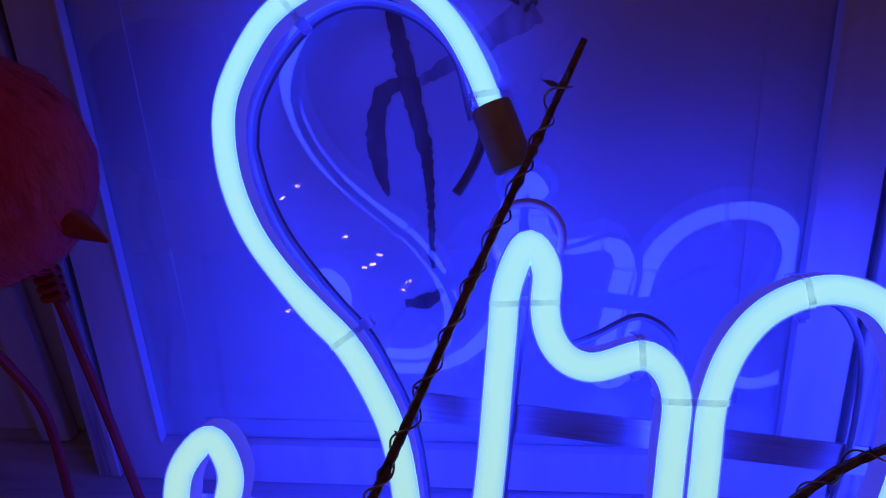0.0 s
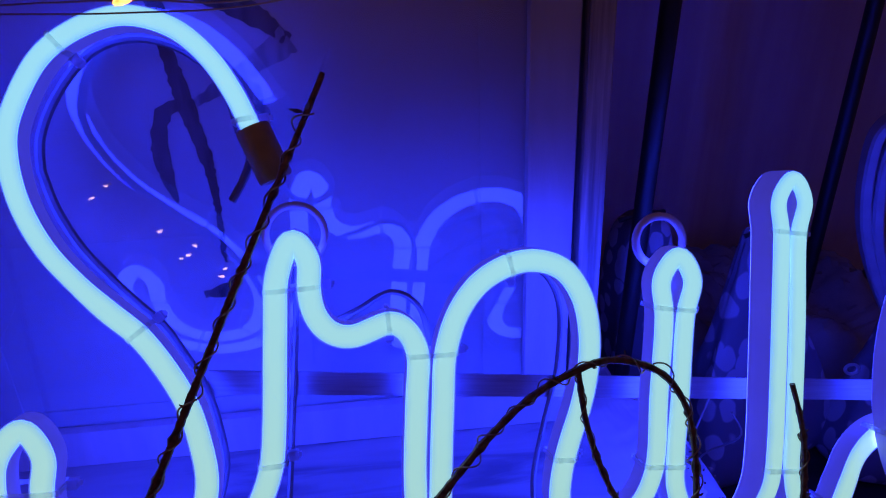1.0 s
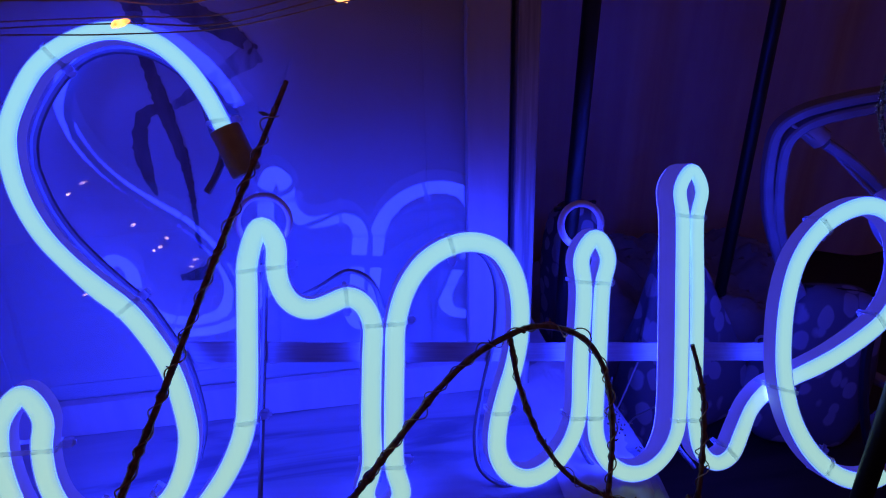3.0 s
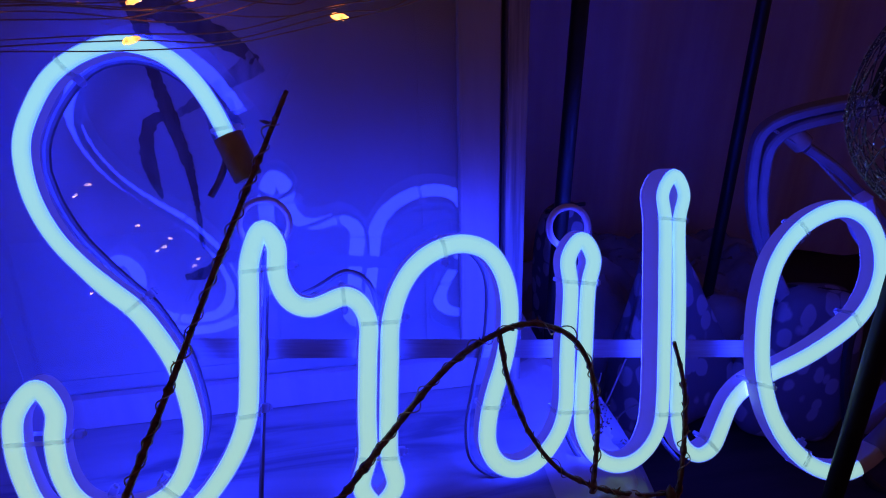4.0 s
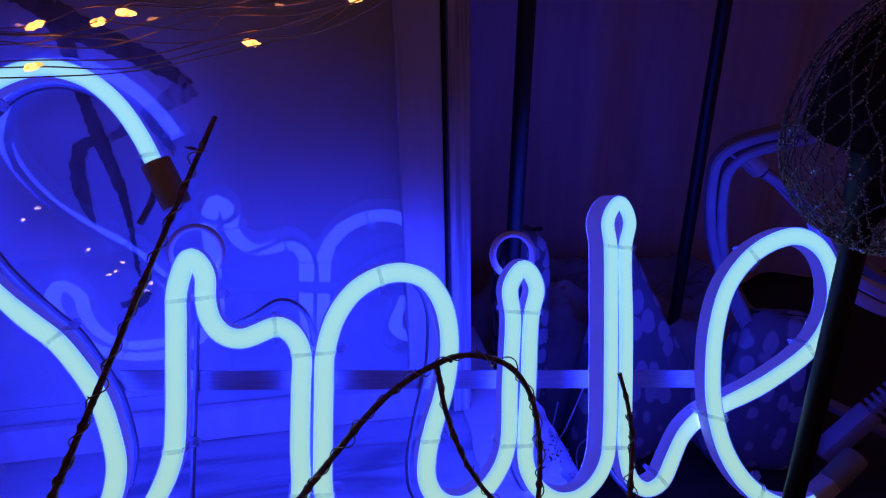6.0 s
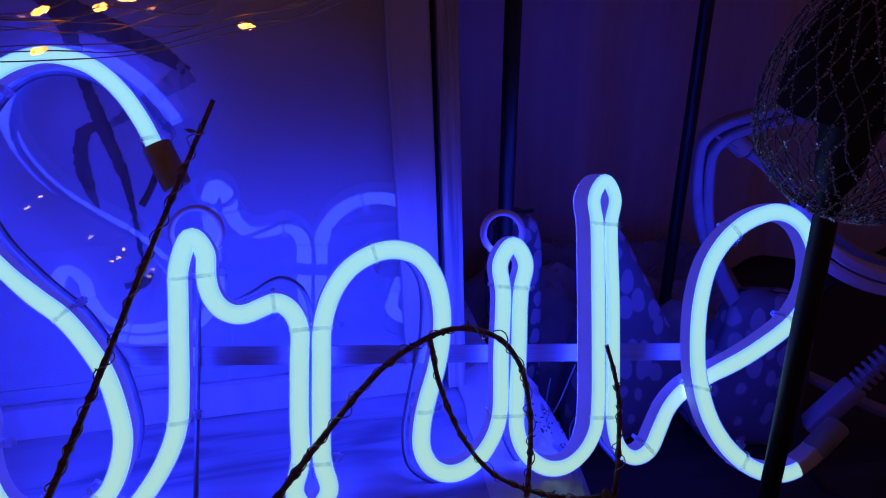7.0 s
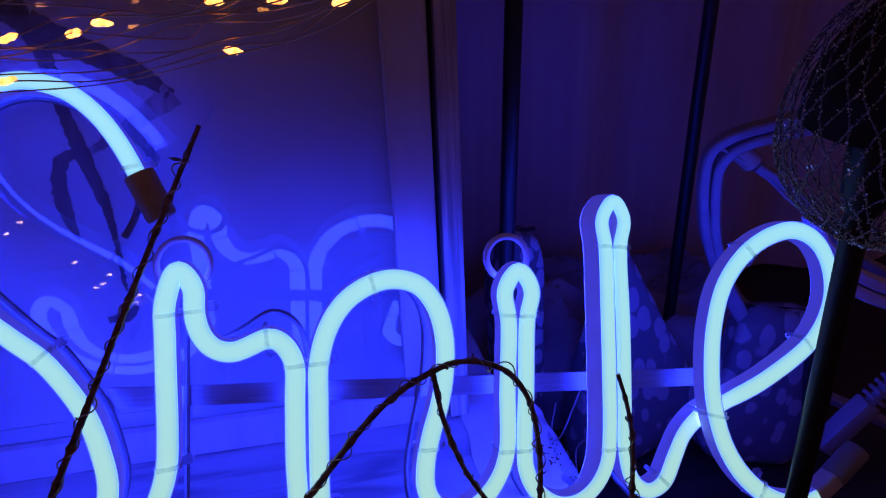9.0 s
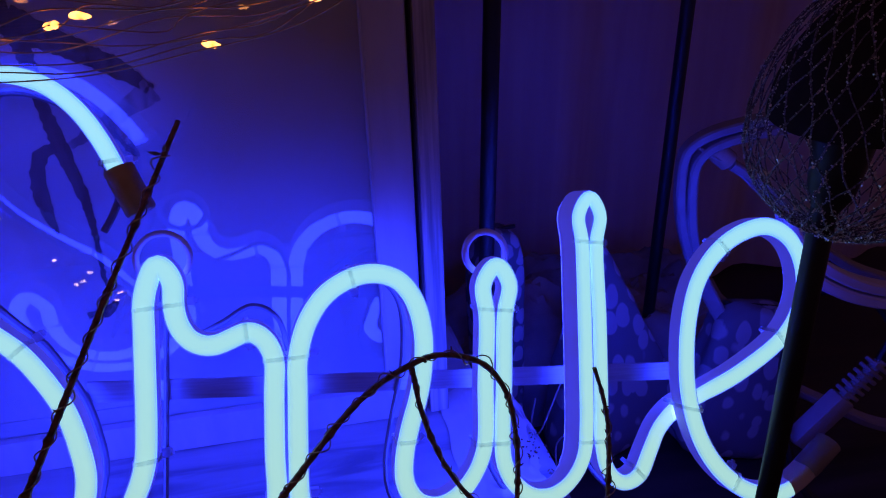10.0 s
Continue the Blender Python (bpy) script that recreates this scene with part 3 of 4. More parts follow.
# ---------------------------------------------------------------- dry twigs in front of the sign
def knotty(points, r0, r1, seed, step=0.0018):
    """A dry twig with swollen knots, tapering from r0 to r1."""
    rnd = random.Random(seed)
    line = glide(points, step)
    n = len(line)
    radii = [(r0 + (r1 - r0) * i / n) * (1 + rnd.uniform(-0.12, 0.12) + (0.45 if rnd.random() < 0.10 else 0)) for i in range(n)]
    bm = rod(bmesh.new(), line, radii, 8)
    for i in range(6, n - 4, 7):
        if rnd.random() < 0.55:
            d = Vector((rnd.uniform(-1, 1), rnd.uniform(-1, 0.3), rnd.uniform(-0.4, 1))).normalized()
            rod(bm, [line[i], line[i] + d * radii[i] * 1.5, line[i] + d * radii[i] * 2.2 + Vector((0, 0, 0.0008))], [radii[i] * 0.5, radii[i] * 0.36, radii[i] * 0.15], 5)
    return bm, line


def coil(line, r, wire_r, turns_per, seed):
    """Thin wire wound loosely round a twig, with small stray loops."""
    rnd = random.Random(seed)
    pts, side = [], None
    k = 0.0
    for i in range(len(line) - 1):
        t = (line[i + 1] - line[i]).normalized()
        if side is None:
            side = t.orthogonal().normalized()
        side = (side - t * side.dot(t)).normalized()
        up = t.cross(side)
        for s in range(3):
            k += 2 * math.pi / turns_per / 3
            loose = r * (1.0 + 1.0 * max(0.0, noise.noise(Vector((k * 0.12, seed, 0)))) * 1.6)
            pts.append(line[i].lerp(line[i + 1], s / 3) + (side * math.cos(k) + up * math.sin(k)) * loose)
    return rod(bmesh.new(), pts, wire_r, 5)


twig = thing("twig", "straight dry brown twig with thin wire wound round it", "twig")
bm, line = knotty([(-0.067, -0.103, -0.010), (-0.045, -0.073, 0.025), (-0.016, -0.034, 0.074), (0.013, 0.007, 0.125), (0.034, 0.036, 0.161), (0.041, 0.046, 0.173)], 0.0016, 0.0011, 3)
part("stem", bm, BARK, twig)
part("wound_wire", coil(line[:-8], 0.0020, 0.00034, 8, 2.0), COPPER, twig, "thin dark copper wire")

bm = bmesh.new()
for k, (dx, dz) in enumerate(((-0.0060, 0.0026), (0.0016, 0.0052))):
    base = Vector((0.0345, 0.037, 0.162))
    tip = base + Vector((dx, -0.002, dz))
    side = (tip - base).cross(Vector((0, 1, 0))).normalized() * 0.0010
    ring_ = [bm.verts.new(p) for p in (base, base.lerp(tip, 0.45) + side, tip, base.lerp(tip, 0.5) - side * 0.8)]
    bm.faces.new(ring_)
bmesh.ops.solidify(bm, geom=bm.faces[:], thickness=0.0003)
part("withered_leaf", bm, DRYLEAF, twig, "pale withered leaf scraps", smooth=False)

branch = thing("curled_branch", "dark curled dry branch with thin wire wound round it", "twig", SIGN)
bm, line = knotty([(x / 1000, -0.008, z / 1000) for x, z in [(33, -94), (44, -80)] + [(58, -63), (75, -40), (97, -12), (110, 0), (123, 8), (136, 13), (150, 12), (161, 7), (170, -5), (174, -19), (176, -35), (176, -54), (175, -68)]], 0.0017, 0.0012, 5)
part("stem", bm, BARK, branch)
part("wound_wire", coil(line, 0.0020, 0.00034, 8, 7.0), COPPER, branch, "thin dark copper wire")
bm, line = knotty([(x / 1000, -0.008, z / 1000) for x, z in [(126, 8), (131, -13), (142, -37), (157, -55), (174, -64), (190, -68.5), (206, -70), (222, -69)]], 0.0013, 0.0010, 8)
part("side_stem", bm, BARK, branch)
part("wound_wire", coil(line, 0.0015, 0.00026, 8, 11.0), COPPER, branch, "thin dark copper wire")

sprig = thing("twig", "short upright dark twig tied to the curled branch", "twig", SIGN)
bm, line = knotty([(x / 1000, -0.0075, z / 1000) for x, z in [(217, -92), (219.5, -76), (221.5, -60), (222, -42), (221, -22), (218, -8), (213.5, 5)]], 0.0014, 0.0010, 15)
part("stem", bm, BARK, sprig)
part("wound_wire", coil(line[6:-10], 0.0017, 0.00030, 8, 17.0), COPPER, sprig, "thin dark copper wire")
part("bud", lathe(bmesh.new(), [(0.0004, 0), (0.0024, 0.0022), (0.0028, 0.005), (0.0014, 0.008), (0.0002, 0.0095)], 10, pose(0.2165, -0.0095, -0.074, 0, -12, 0)), BARK, sprig, "dry bud")

# ---------------------------------------------------------------- black poles behind
for x, y, tilt in ((0.187, 0.101, -0.3), (0.345, 0.176, 1.2)):
    pole = thing("black_pole", "upright black lacquered metal pole of a stand", "pole", pose(x, y, LOW, 0, -tilt, 0), "poles of the stand")
    part("tube", rod(bmesh.new(), [Vector((0, 0, 0.004 + 0.78 * k / 4)) for k in range(5)], 0.0046, 16), BLACK, pole)
    part("foot", lathe(bmesh.new(), [(0.011, 0), (0.012, 0.001), (0.011, 0.006), (0.006, 0.009)], 20), BLACK, pole)

# ---------------------------------------------------------------- glitter net ball on a black stick
ball = thing("net_ball", "black glittering wire net ball on a black stick", "ornament", pose(0.281, -0.050, 0.180))
BALL_R, TALL = 0.0385, 1.38
NET = []
for turn in (1, -1):
    for k in range(31):
        pts = []
        for s in range(33):
            lat = -1.50 + 3.0 * s / 32
            lon = 2 * math.pi * k / 31 + turn * (lat * 0.62 + 0.10 * noise.noise(Vector((k * 1.7, s * 0.31, turn))))
            r = BALL_R * (1 + 0.012 * noise.noise(Vector((k, s * 0.4, turn * 3.0))))
            pts.append(Vector((r * math.cos(lat) * math.cos(lon), r * math.cos(lat) * math.sin(lon), r * math.sin(lat) * (TALL if lat > 0 else 1.0))))
        NET += [p.lerp(q, 0.25 * w) for p, q in zip(pts, pts[1:]) for w in range(4)]
        part("net_wire", rod(bmesh.new(), pts, [0.00022 + 0.00032 * abs(noise.noise(Vector((k * 3.1, s * 0.9, turn)))) for s in range(33)], 5), GLITTER, ball)
rnd = random.Random(4)
points, faces = [], []
for k in range(8000):
    c = rnd.choice(NET) + Vector((rnd.gauss(0, 1), rnd.gauss(0, 1), rnd.gauss(0, 1))) * 0.0004
    r = rnd.choice((0.00022, 0.00026, 0.00030, 0.00036, 0.00046))
    n = Vector((rnd.gauss(0, 1), rnd.gauss(0, 1), rnd.gauss(0, 1))).normalized()
    a = n.orthogonal().normalized() * r
    b = n.cross(a)
    i0 = len(points)
    for lift in (-0.00006, 0.00006):
        points += [c + a * math.cos(q * math.pi / 3) + b * math.sin(q * math.pi / 3) + n * lift for q in range(6)]
    faces += [tuple(range(i0 + 5, i0 - 1, -1)), tuple(range(i0 + 6, i0 + 12))]
    faces += [(i0 + q, i0 + (q + 1) % 6, i0 + 6 + (q + 1) % 6, i0 + 6 + q) for q in range(6)]
me = bpy.data.meshes.new("glitter")
me.from_pydata(points, [], faces)
me.materials.append(SPARK)
glints = new("glitter", me)
glints.parent = ball
tagged(glints, "silver glitter flakes stuck to the net", kind="stuff")
part("stick", rod(bmesh.new(), [Vector((-0.0085 + 0.0019 * k, 0.0002 * k, -0.016 - 0.0232 * k)) for k in range(12)], 0.0046, 16), BLACK, ball, "black lacquered stick")
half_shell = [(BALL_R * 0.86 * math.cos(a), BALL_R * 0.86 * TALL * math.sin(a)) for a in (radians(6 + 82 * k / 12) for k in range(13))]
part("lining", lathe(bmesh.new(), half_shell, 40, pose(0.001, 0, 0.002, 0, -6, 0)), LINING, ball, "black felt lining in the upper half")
part("core", lathe(bmesh.new(), [(0.004, -0.030), (0.008, -0.022), (0.0105, 0.0), (0.009, 0.018), (0.004, 0.024)], 20, pose(-0.007, 0, 0)), BLACK, ball, "black holder inside the net")

# ---------------------------------------------------------------- red feathered ball on wire legs
pom = thing("feather_ornament", "red feathered round ornament on red wire legs", "ornament", pose(-0.137, 0.012, 0.150))
bm = bmesh.new()
bmesh.ops.create_icosphere(bm, subdivisions=4, radius=0.035)
for v in bm.verts:
    d = v.co.normalized()
    v.co = Vector((v.co.x * 1.02, v.co.y * 0.95, v.co.z * 1.0)) * (1 + 0.035 * noise.noise(d * 5) + 0.015 * noise.noise(d * 17))
part("body", bm, RED, pom)
bm = bmesh.new()
rnd = random.Random(9)
for k in range(1500):
    d = Vector((rnd.gauss(0, 1), rnd.gauss(0, 1), rnd.gauss(0, 1))).normalized()
    a = d * 0.0345
    lie = (Vector((0.5, 0, -1)) - d * d.dot(Vector((0.5, 0, -1)))).normalized()
    tip = a + lie * rnd.uniform(0.005, 0.010) + d * rnd.uniform(0.0008, 0.0022)
    s = d.cross(lie) * 0.0006
    v = [bm.verts.new(p) for p in (a - s, a + s, tip)]
    bm.faces.new(v)
plume = part("plumage", bm, RED, pom, "fine dyed feather barbs", smooth=False)
tagged(plume, kind="stuff")
bm = bmesh.new()
lathe(bm, [(0.0045, 0), (0.004, 0.004), (0.0022, 0.009), (0.0005, 0.013)], 10, pose(0.030, -0.004, -0.014, 0, 125, 0))
part("point", bm, REDWIRE, pom, "small dark red point")
for pts in ([(0.011, 0.004, -0.036), (0.011, 0.006, -0.060), (0.0115, 0.008, -0.10), (0.012, 0.010, -0.1605)], [(-0.022, 0.000, -0.050), (-0.014, 0.004, -0.075), (-0.011, 0.006, -0.092), (-0.021, 0.010, -0.1605)], [(-0.012, 0.0, -0.030), (-0.018, 0.0, -0.040), (-0.022, 0.0, -0.050)]):
    part("leg", rod(bmesh.new(), glide([Vector(p) for p in pts], 0.004), 0.0017, 8), REDWIRE, pom)
bm = bmesh.new()
for k in range(4):
    lathe_at = Vector((0.011, 0.004, -0.036 - 0.0032 * k))
    rod(bm, [lathe_at + Vector((0.0030 * math.cos(a), 0.0030 * math.sin(a), a * 0.0004)) for a in (2 * math.pi * j / 14 for j in range(14))], 0.0014, 6, True)
part("coil", bm, REDWIRE, pom, "wire wound round the leg's top")

# ---------------------------------------------------------------- fairy lights
def lights(name, label, runs, drops, seed, lamp=LED, size=1.0):
    rnd = random.Random(seed)
    string = thing(name, label, "fairy lights")
    for pts in runs:
        for lift in (0.0, 0.0016, -0.0022):
            line = glide([Vector(p) + Vector((rnd.uniform(-1, 1), rnd.uniform(-1, 1), rnd.uniform(-1, 1))) * 0.0032 + Vector((0, lift * 0.8, lift)) for p in pts], 0.002)
            part("wire", rod(bmesh.new(), line, 0.00026, 5), COPPER, string)
    for p in drops:
        m = pose(*p, rnd.uniform(70, 100), rnd.uniform(-25, 25), rnd.uniform(60, 110)) @ Matrix.Scale(size, 4)
        bm = lathe(bmesh.new(), [(0.0003, -0.0030), (0.0008, -0.0024), (0.00125, -0.0010), (0.0010, 0.0002), (0.0012, 0.0012), (0.0006, 0.0024), (0.0002, 0.0030)], 9, m)
        for v in bm.verts:
            v.co += Vector((rnd.uniform(-1, 1), rnd.uniform(-1, 1), rnd.uniform(-1, 1))) * 0.00026
        part("lamp_drop", bm, lamp, string, "warm glowing resin drop")
    return string


FY0 = -0.008
lights("fairy_lights", "warm fairy lights on thin copper wire hung above the sign, with an added unseen run over the net ball",
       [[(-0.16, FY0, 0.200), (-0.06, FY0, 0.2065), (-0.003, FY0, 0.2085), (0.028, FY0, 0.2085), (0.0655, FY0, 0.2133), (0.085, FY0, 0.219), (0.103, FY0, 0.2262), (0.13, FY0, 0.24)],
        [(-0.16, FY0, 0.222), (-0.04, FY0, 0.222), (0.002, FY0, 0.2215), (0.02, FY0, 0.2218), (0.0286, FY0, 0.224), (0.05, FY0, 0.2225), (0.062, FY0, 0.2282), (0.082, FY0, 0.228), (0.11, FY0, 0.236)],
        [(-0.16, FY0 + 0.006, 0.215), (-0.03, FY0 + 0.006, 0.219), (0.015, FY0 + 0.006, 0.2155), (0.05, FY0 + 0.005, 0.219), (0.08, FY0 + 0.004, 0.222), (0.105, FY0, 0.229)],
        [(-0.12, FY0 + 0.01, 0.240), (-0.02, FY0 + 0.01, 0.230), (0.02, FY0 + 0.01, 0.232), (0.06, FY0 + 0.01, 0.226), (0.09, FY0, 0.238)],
        # added out-of-view run; its drops below give the net ball warm glints
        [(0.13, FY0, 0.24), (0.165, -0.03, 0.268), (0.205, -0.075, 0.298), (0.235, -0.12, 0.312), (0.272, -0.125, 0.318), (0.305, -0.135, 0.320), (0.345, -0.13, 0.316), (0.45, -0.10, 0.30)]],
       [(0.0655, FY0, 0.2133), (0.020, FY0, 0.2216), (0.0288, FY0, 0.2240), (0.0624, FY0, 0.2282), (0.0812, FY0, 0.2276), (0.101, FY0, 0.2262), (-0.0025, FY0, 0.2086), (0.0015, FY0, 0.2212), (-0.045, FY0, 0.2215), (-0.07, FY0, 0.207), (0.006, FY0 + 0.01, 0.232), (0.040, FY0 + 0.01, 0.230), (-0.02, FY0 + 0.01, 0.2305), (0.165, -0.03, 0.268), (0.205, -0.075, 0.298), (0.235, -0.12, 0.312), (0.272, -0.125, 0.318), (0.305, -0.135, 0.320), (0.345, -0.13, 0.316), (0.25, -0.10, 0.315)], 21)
LY = -0.07
lights("fairy_lights", "warm fairy lights on thin copper wire lying before the sign",
       [[(-0.20, LY, -0.010), (-0.15, LY, 0.06), (-0.108, -0.07, 0.094), (-0.095, LY, 0.08), (-0.082, -0.07, 0.063), (-0.072, LY, 0.06), (-0.067, -0.07, 0.046), (-0.056, LY, 0.042), (-0.046, -0.07, 0.035), (-0.065, LY, 0.015), (-0.10, LY, -0.0105)]],
       [(-0.108, -0.07, 0.094), (-0.118, -0.07, 0.087), (-0.082, -0.07, 0.063), (-0.072, -0.07, 0.044), (-0.067, -0.07, 0.046), (-0.062, -0.07, 0.052), (-0.049, -0.07, 0.03), (-0.046, -0.07, 0.035), (-0.122, -0.07, 0.016)], 33, LED_BRIGHT, 0.55)

# ---------------------------------------------------------------- printed pouches and odds and ends on the table
def pouch(name, label, size, m, mat, seed, slump=0.12, top=1.0):
    """A soft zipped pouch: a rounded box with sagging sides and a narrower top."""
    w, d, h = size
    th = thing(name, label, "pouch", m, "printed pouches")
    bm = bmesh.new()
    bmesh.ops.create_cube(bm, size=2.0)
    bmesh.ops.subdivide_edges(bm, edges=bm.edges[:], cuts=9, use_grid_fill=True)
    for v in bm.verts:
        q = v.co.copy()
        p = 5.0
        q /= (abs(q.x) ** p + abs(q.y) ** p + abs(q.z) ** p) ** (1 / p)
        k = 1 - (1 - top) * max(0.0, (q.z + 1) / 2)
        dent = noise.noise(Vector((q.x * 1.3 + seed, q.y * 1.3, q.z * 1.3))) * slump + noise.noise(Vector((q.x * 3 + seed, q.y * 3, q.z * 3))) * slump * 0.35
        v.co = Vector((q.x * w / 2 * k * (1 + dent), q.y * d / 2 * k * (1 + dent), (q.z + 1) * h / 2 * (1 + dent * 0.25)))
    part("bag", bm, mat, th)
    line = glide([Vector((-w * 0.42 * top, 0, h * 0.99)), Vector((0, -0.002, h * 1.0)), Vector((w * 0.42 * top, 0, h * 0.99))], 0.004)
    part("zip", rod(bmesh.new(), line, 0.0014, 6), BLACK, th, "black zip")
    return th


pouch("pouch", "tall narrow pouch of pebble-printed cloth", (0.034, 0.030, 0.182), pose(0.208, 0.135, LOW, 0, -2, 10), PEBBLE_FINE, 1.0, 0.08)
pouch("pouch", "slumped pebble-printed cloth pouch with a peaked top", (0.125, 0.05, 0.172), pose(0.293, 0.115, LOW, -6, -8, 14), PEBBLE, 4.0, 0.16, 0.12)
pouch("pouch", "rounded pebble-printed cloth pouch", (0.085, 0.045, 0.118), pose(0.366, 0.092, LOW, -8, 8, -10), PEBBLE, 8.0, 0.12, 0.7)

dead = thing("unlit_neon_sign", "unlit white flex sign with its end plug behind the pouches", "neon sign", pose(0.330, 0.112, 0.0, 0, 0, -16))
UNLIT = [[(430, 143), (390, 135), (350, 126), (328, 118), (318, 109), (317, 88), (323, 55), (335, 25), (352, -5), (380, -44), (413, -69), (452, -88), (488, -104), (560, -110)],
         [(346, 100), (368, 86), (392, 65), (412, 44), (438, 28), (475, 14), (520, -20), (545, -110)],
         [(437, 138), (397, 129), (353, 119), (333, 111), (325, 101), (325, 80), (331, 48), (343, 18), (358, -8)]]
for pts in UNLIT:
    line = eased(glide(mm([(x - 330, z) for x, z in pts]), 0.003), 2)
    part("tube", band(bmesh.new(), line, [(-0.0030, 0.0012), (-0.0018, 0), (0.0018, 0), (0.0030, 0.0012), (0.0033, 0.009), (-0.0033, 0.009), (-0.0030, 0.0012)]), DULLTUBE, dead)
loop_ = [Vector((0.004 + 0.0036 * math.cos(2 * math.pi * k / 20), -0.012, -0.036 + 0.0036 * math.sin(2 * math.pi * k / 20))) for k in range(20)]
part("eyelet", rod(bmesh.new(), loop_, 0.0010, 8, True), CLEAR, dead, "clear plastic eyelet")
bm = lathe(bmesh.new(), [(0.0055, 0), (0.0066, 0.001), (0.0066, 0.015), (0.0055, 0.017)], 16, pose(0.016, 0.008, 0.1, 0, -52, 0))
part("end_plug", bm, CAP, dead, "translucent end plug")
part("cord", rod(bmesh.new(), glide([Vector((-0.011, 0.004, 0.114)), Vector((0.003, 0.002, 0.106)), Vector((0.017, 0.004, 0.098)), Vector((0.04, 0.0, 0.078)), Vector((0.062, 0.0, 0.06))], 0.004), 0.0011, 6), WHITEPLASTIC, dead)

spare = thing("flex_loop", "unlit white flex tube curving past the last letter", "tube", pose(0, 0.052, 0))
for dx, dz in ((0, 0), (-2.5, -8.5)):
    line = eased(glide(mm([(x + dx, z + dz) for x, z in [(347, 92), (355, 78), (366, 66), (380, 54.5), (394, 46), (408, 39), (426, 32.5), (450, 26), (480, 14), (515, -30), (530, -111)]]), 0.003), 2)
    part("tube", band(bmesh.new(), line, [(-0.0036, 0.0012), (-0.0022, 0), (0.0022, 0), (0.0036, 0.0012), (0.0038, 0.009), (-0.0038, 0.009), (-0.0036, 0.0012)]), SILICONE, spare)

clip = thing("cable_plug", "grey-white plastic cable plug with a ribbed strain relief", "plug", pose(0.425, 0.055, -0.052, 0, 38, 0))
part("body", box(bmesh.new(), -0.008, 0.008, -0.006, 0.006, -0.045, 0.0, 0.002), WHITEPLASTIC, clip)
for k in range(6):
    part("rib", box(bmesh.new(), -0.0075, 0.0075, -0.005, 0.005, 0.002 + 0.0052 * k, 0.0048 + 0.0052 * k, 0.0008), WHITEPLASTIC, clip)
part("core", rod(bmesh.new(), [Vector((0, 0, -0.002)), Vector((0, 0, 0.034))], 0.004, 10), WHITEPLASTIC, clip)
cable = thing("cable", "black cable lying in loops on the table", "cable")
part("cord", rod(bmesh.new(), glide([Vector(p) for p in [(0.444, 0.055, -0.026), (0.452, 0.06, -0.005), (0.44, 0.075, 0.012), (0.41, 0.085, 0.014), (0.385, 0.07, -0.03), (0.40, 0.03, LOW + 0.004), (0.47, 0.0, LOW + 0.003), (0.62, 0.05, LOW + 0.003)]], 0.006), 0.003, 8), BLACK, cable)
wires_ = thing("wire_tangle", "thin pale wires tangled behind the sign", "wire")
rnd = random.Random(12)
for k in range(5):
    pts = [Vector((0.19 + 0.012 * k + rnd.uniform(-0.01, 0.01), 0.07 + rnd.uniform(-0.01, 0.015), LOW + 0.004 + 0.022 * j + rnd.uniform(-0.008, 0.012))) + Vector((0.01 * math.sin(j + k), 0, 0)) for j in range(5)]
    part("wire", rod(bmesh.new(), glide(pts, 0.004), 0.0006, 5), WHITEPLASTIC, wires_)

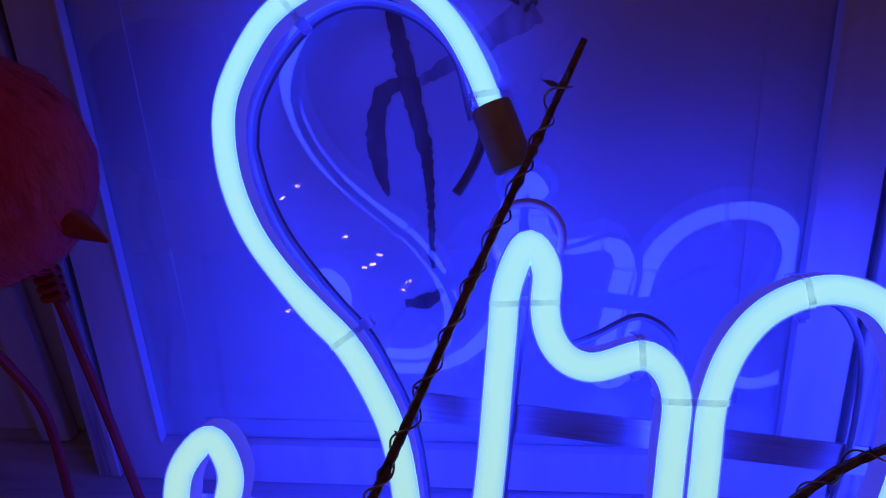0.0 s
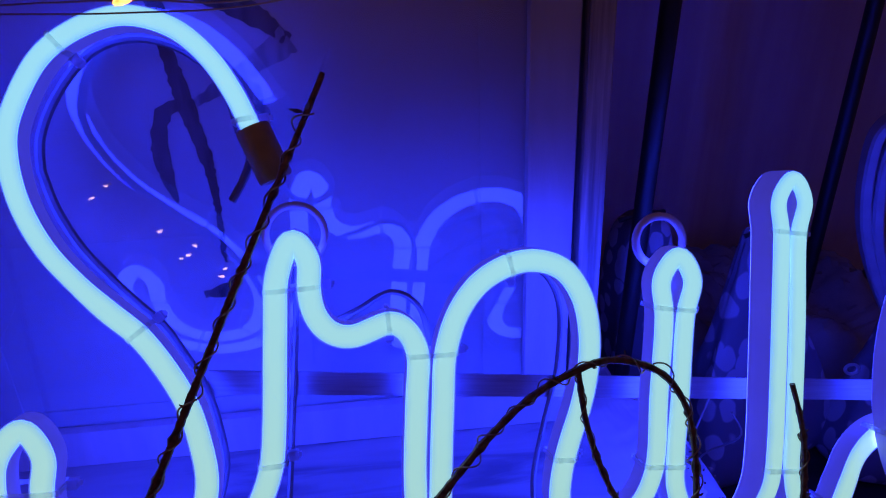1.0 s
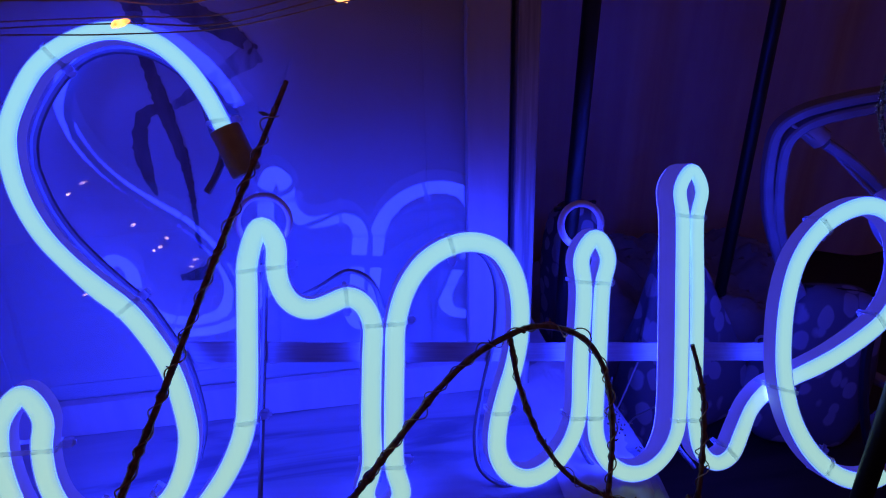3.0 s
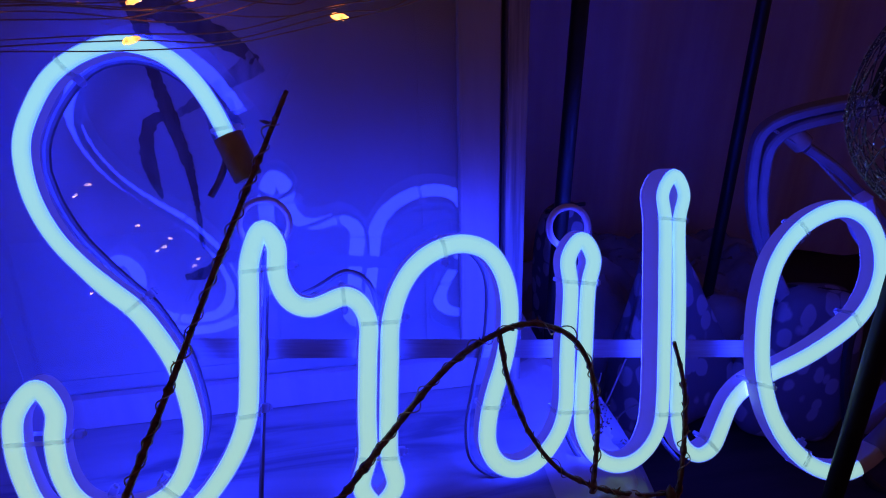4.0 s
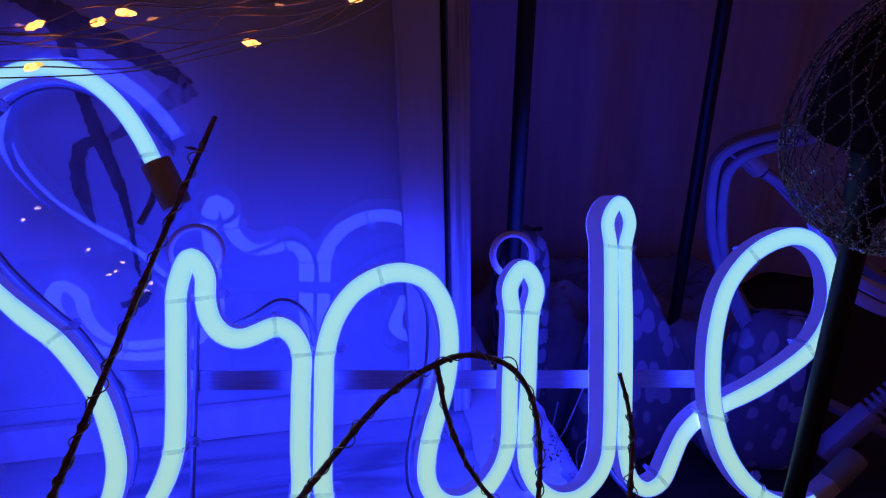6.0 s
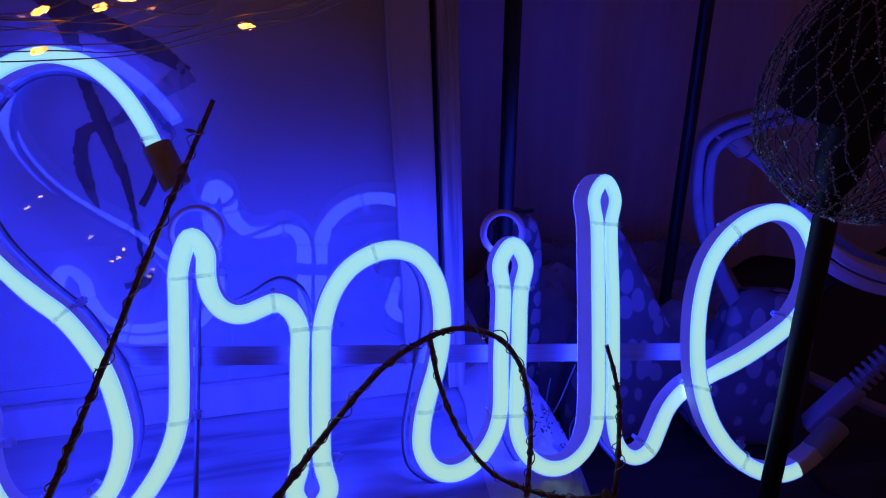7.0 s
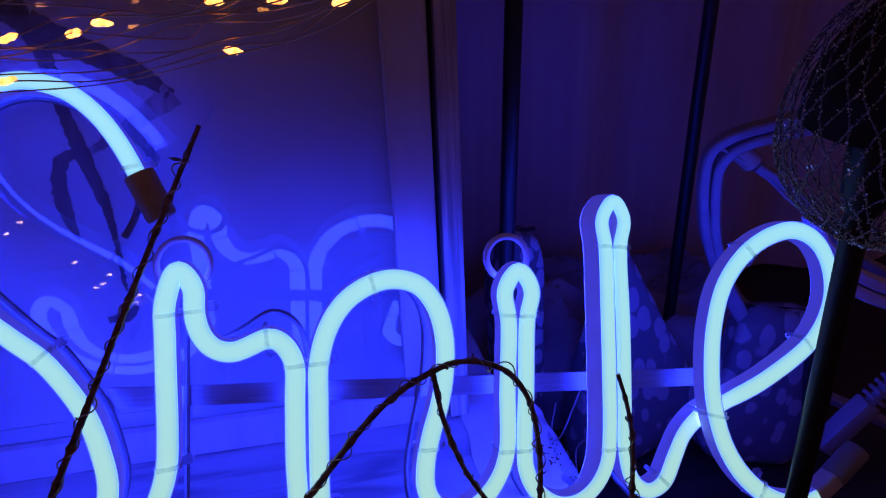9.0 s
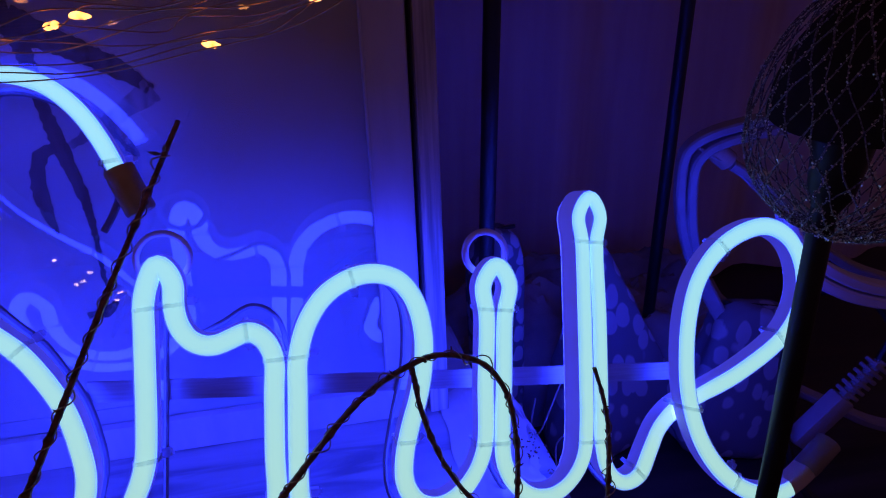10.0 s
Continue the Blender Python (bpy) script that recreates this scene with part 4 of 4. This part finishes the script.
# crumpled white sheet added to shape the rough, pitted end of the board
board_rim = thing("board_rim", "crumpled white sheet for the rough, pitted end of the marble board", "paper")
bm = bmesh.new()
n, m_ = 44, 60
sheet = []
for i in range(n + 1):
    row = []
    for j in range(m_ + 1):
        u, v = i / n, j / m_
        x = 0.150 + (0.050 - 0.9 * max(0.0, abs(v - 0.56) - 0.2) ** 2 * 0.16) * u + (0.002 + 0.004 * u) * noise.noise(Vector((v * 7, u * 2, 3.0)))
        y = -0.075 + 0.145 * v + 0.004 * noise.noise(Vector((u * 4, v * 4, 1.0)))
        crease = abs(noise.noise(Vector((x * 90, y * 90, 0.3)))) * 0.0028 + abs(noise.noise(Vector((x * 220, y * 220, 2.3)))) * 0.0016 + 0.0040 * max(0.0, u - 0.45) * max(0.0, noise.noise(Vector((x * 330, y * 210, 5.1))))
        drop = 0.010 * max(0.0, (u - 0.72) / 0.28) ** 2
        z = SHELF + 0.0012 + crease * min(1.0, u * 2.2) + 0.001 * math.sin(u * 3.1) - drop
        row.append(bm.verts.new((x, y, z)))
    sheet.append(row)
for a, c in zip(sheet, sheet[1:]):
    for j in range(m_):
        bm.faces.new((a[j], c[j], c[j + 1], a[j + 1]))
part("sheet", bm, PAPER, board_rim)
# dark blobs laid on the sheet as the shade in its small pits
rnd = random.Random(17)
bm = bmesh.new()
for k in range(34):
    x, y = rnd.gauss(0.1935, 0.0035), rnd.gauss(0.010, 0.009)
    long_, wide = rnd.uniform(0.0004, 0.0013), rnd.uniform(0.0003, 0.0006)
    turn = pose(min(x, 0.1985), y, SHELF + 0.0044, rnd.uniform(-20, 20), rnd.uniform(-20, 20), rnd.uniform(0, 180))
    bmesh.ops.create_icosphere(bm, subdivisions=1, radius=1.0, matrix=turn @ Matrix.Diagonal((long_, wide, 0.0006, 1)))
tagged(part("pit_shade", bm, BARK, board_rim, "dark flecks for the shaded pits near the torn edge"), kind="stuff")

# dark cloth lying in a heap behind the pouches
heap = thing("cloth_heap", "grey-blue cloth lying in a crumpled heap", "cloth", pose(0.30, 0.215, LOW))
bm = bmesh.new()
n = 56
net = []
for i in range(n + 1):
    row = []
    for j in range(n + 1):
        u, v = i / n * 2 - 1, j / n * 2 - 1
        edge = max(0.0, 1 - (abs(u) ** 3 + abs(v) ** 3))
        p = Vector((u * 3.1, v * 2.3, 0.7))
        h = 0.10 * edge ** 0.7 * (0.75 + 0.35 * noise.noise(p)) + edge * 0.016 * abs(noise.noise(p * 3.1)) + edge * 0.006 * abs(noise.noise(p * 8))
        row.append(bm.verts.new((u * 0.17, v * 0.075, 0.001 + h)))
    net.append(row)
for a, c in zip(net, net[1:]):
    for j in range(n):
        bm.faces.new((a[j], c[j], c[j + 1], a[j + 1]))
part("cloth", bm, GREYCLOTH, heap)
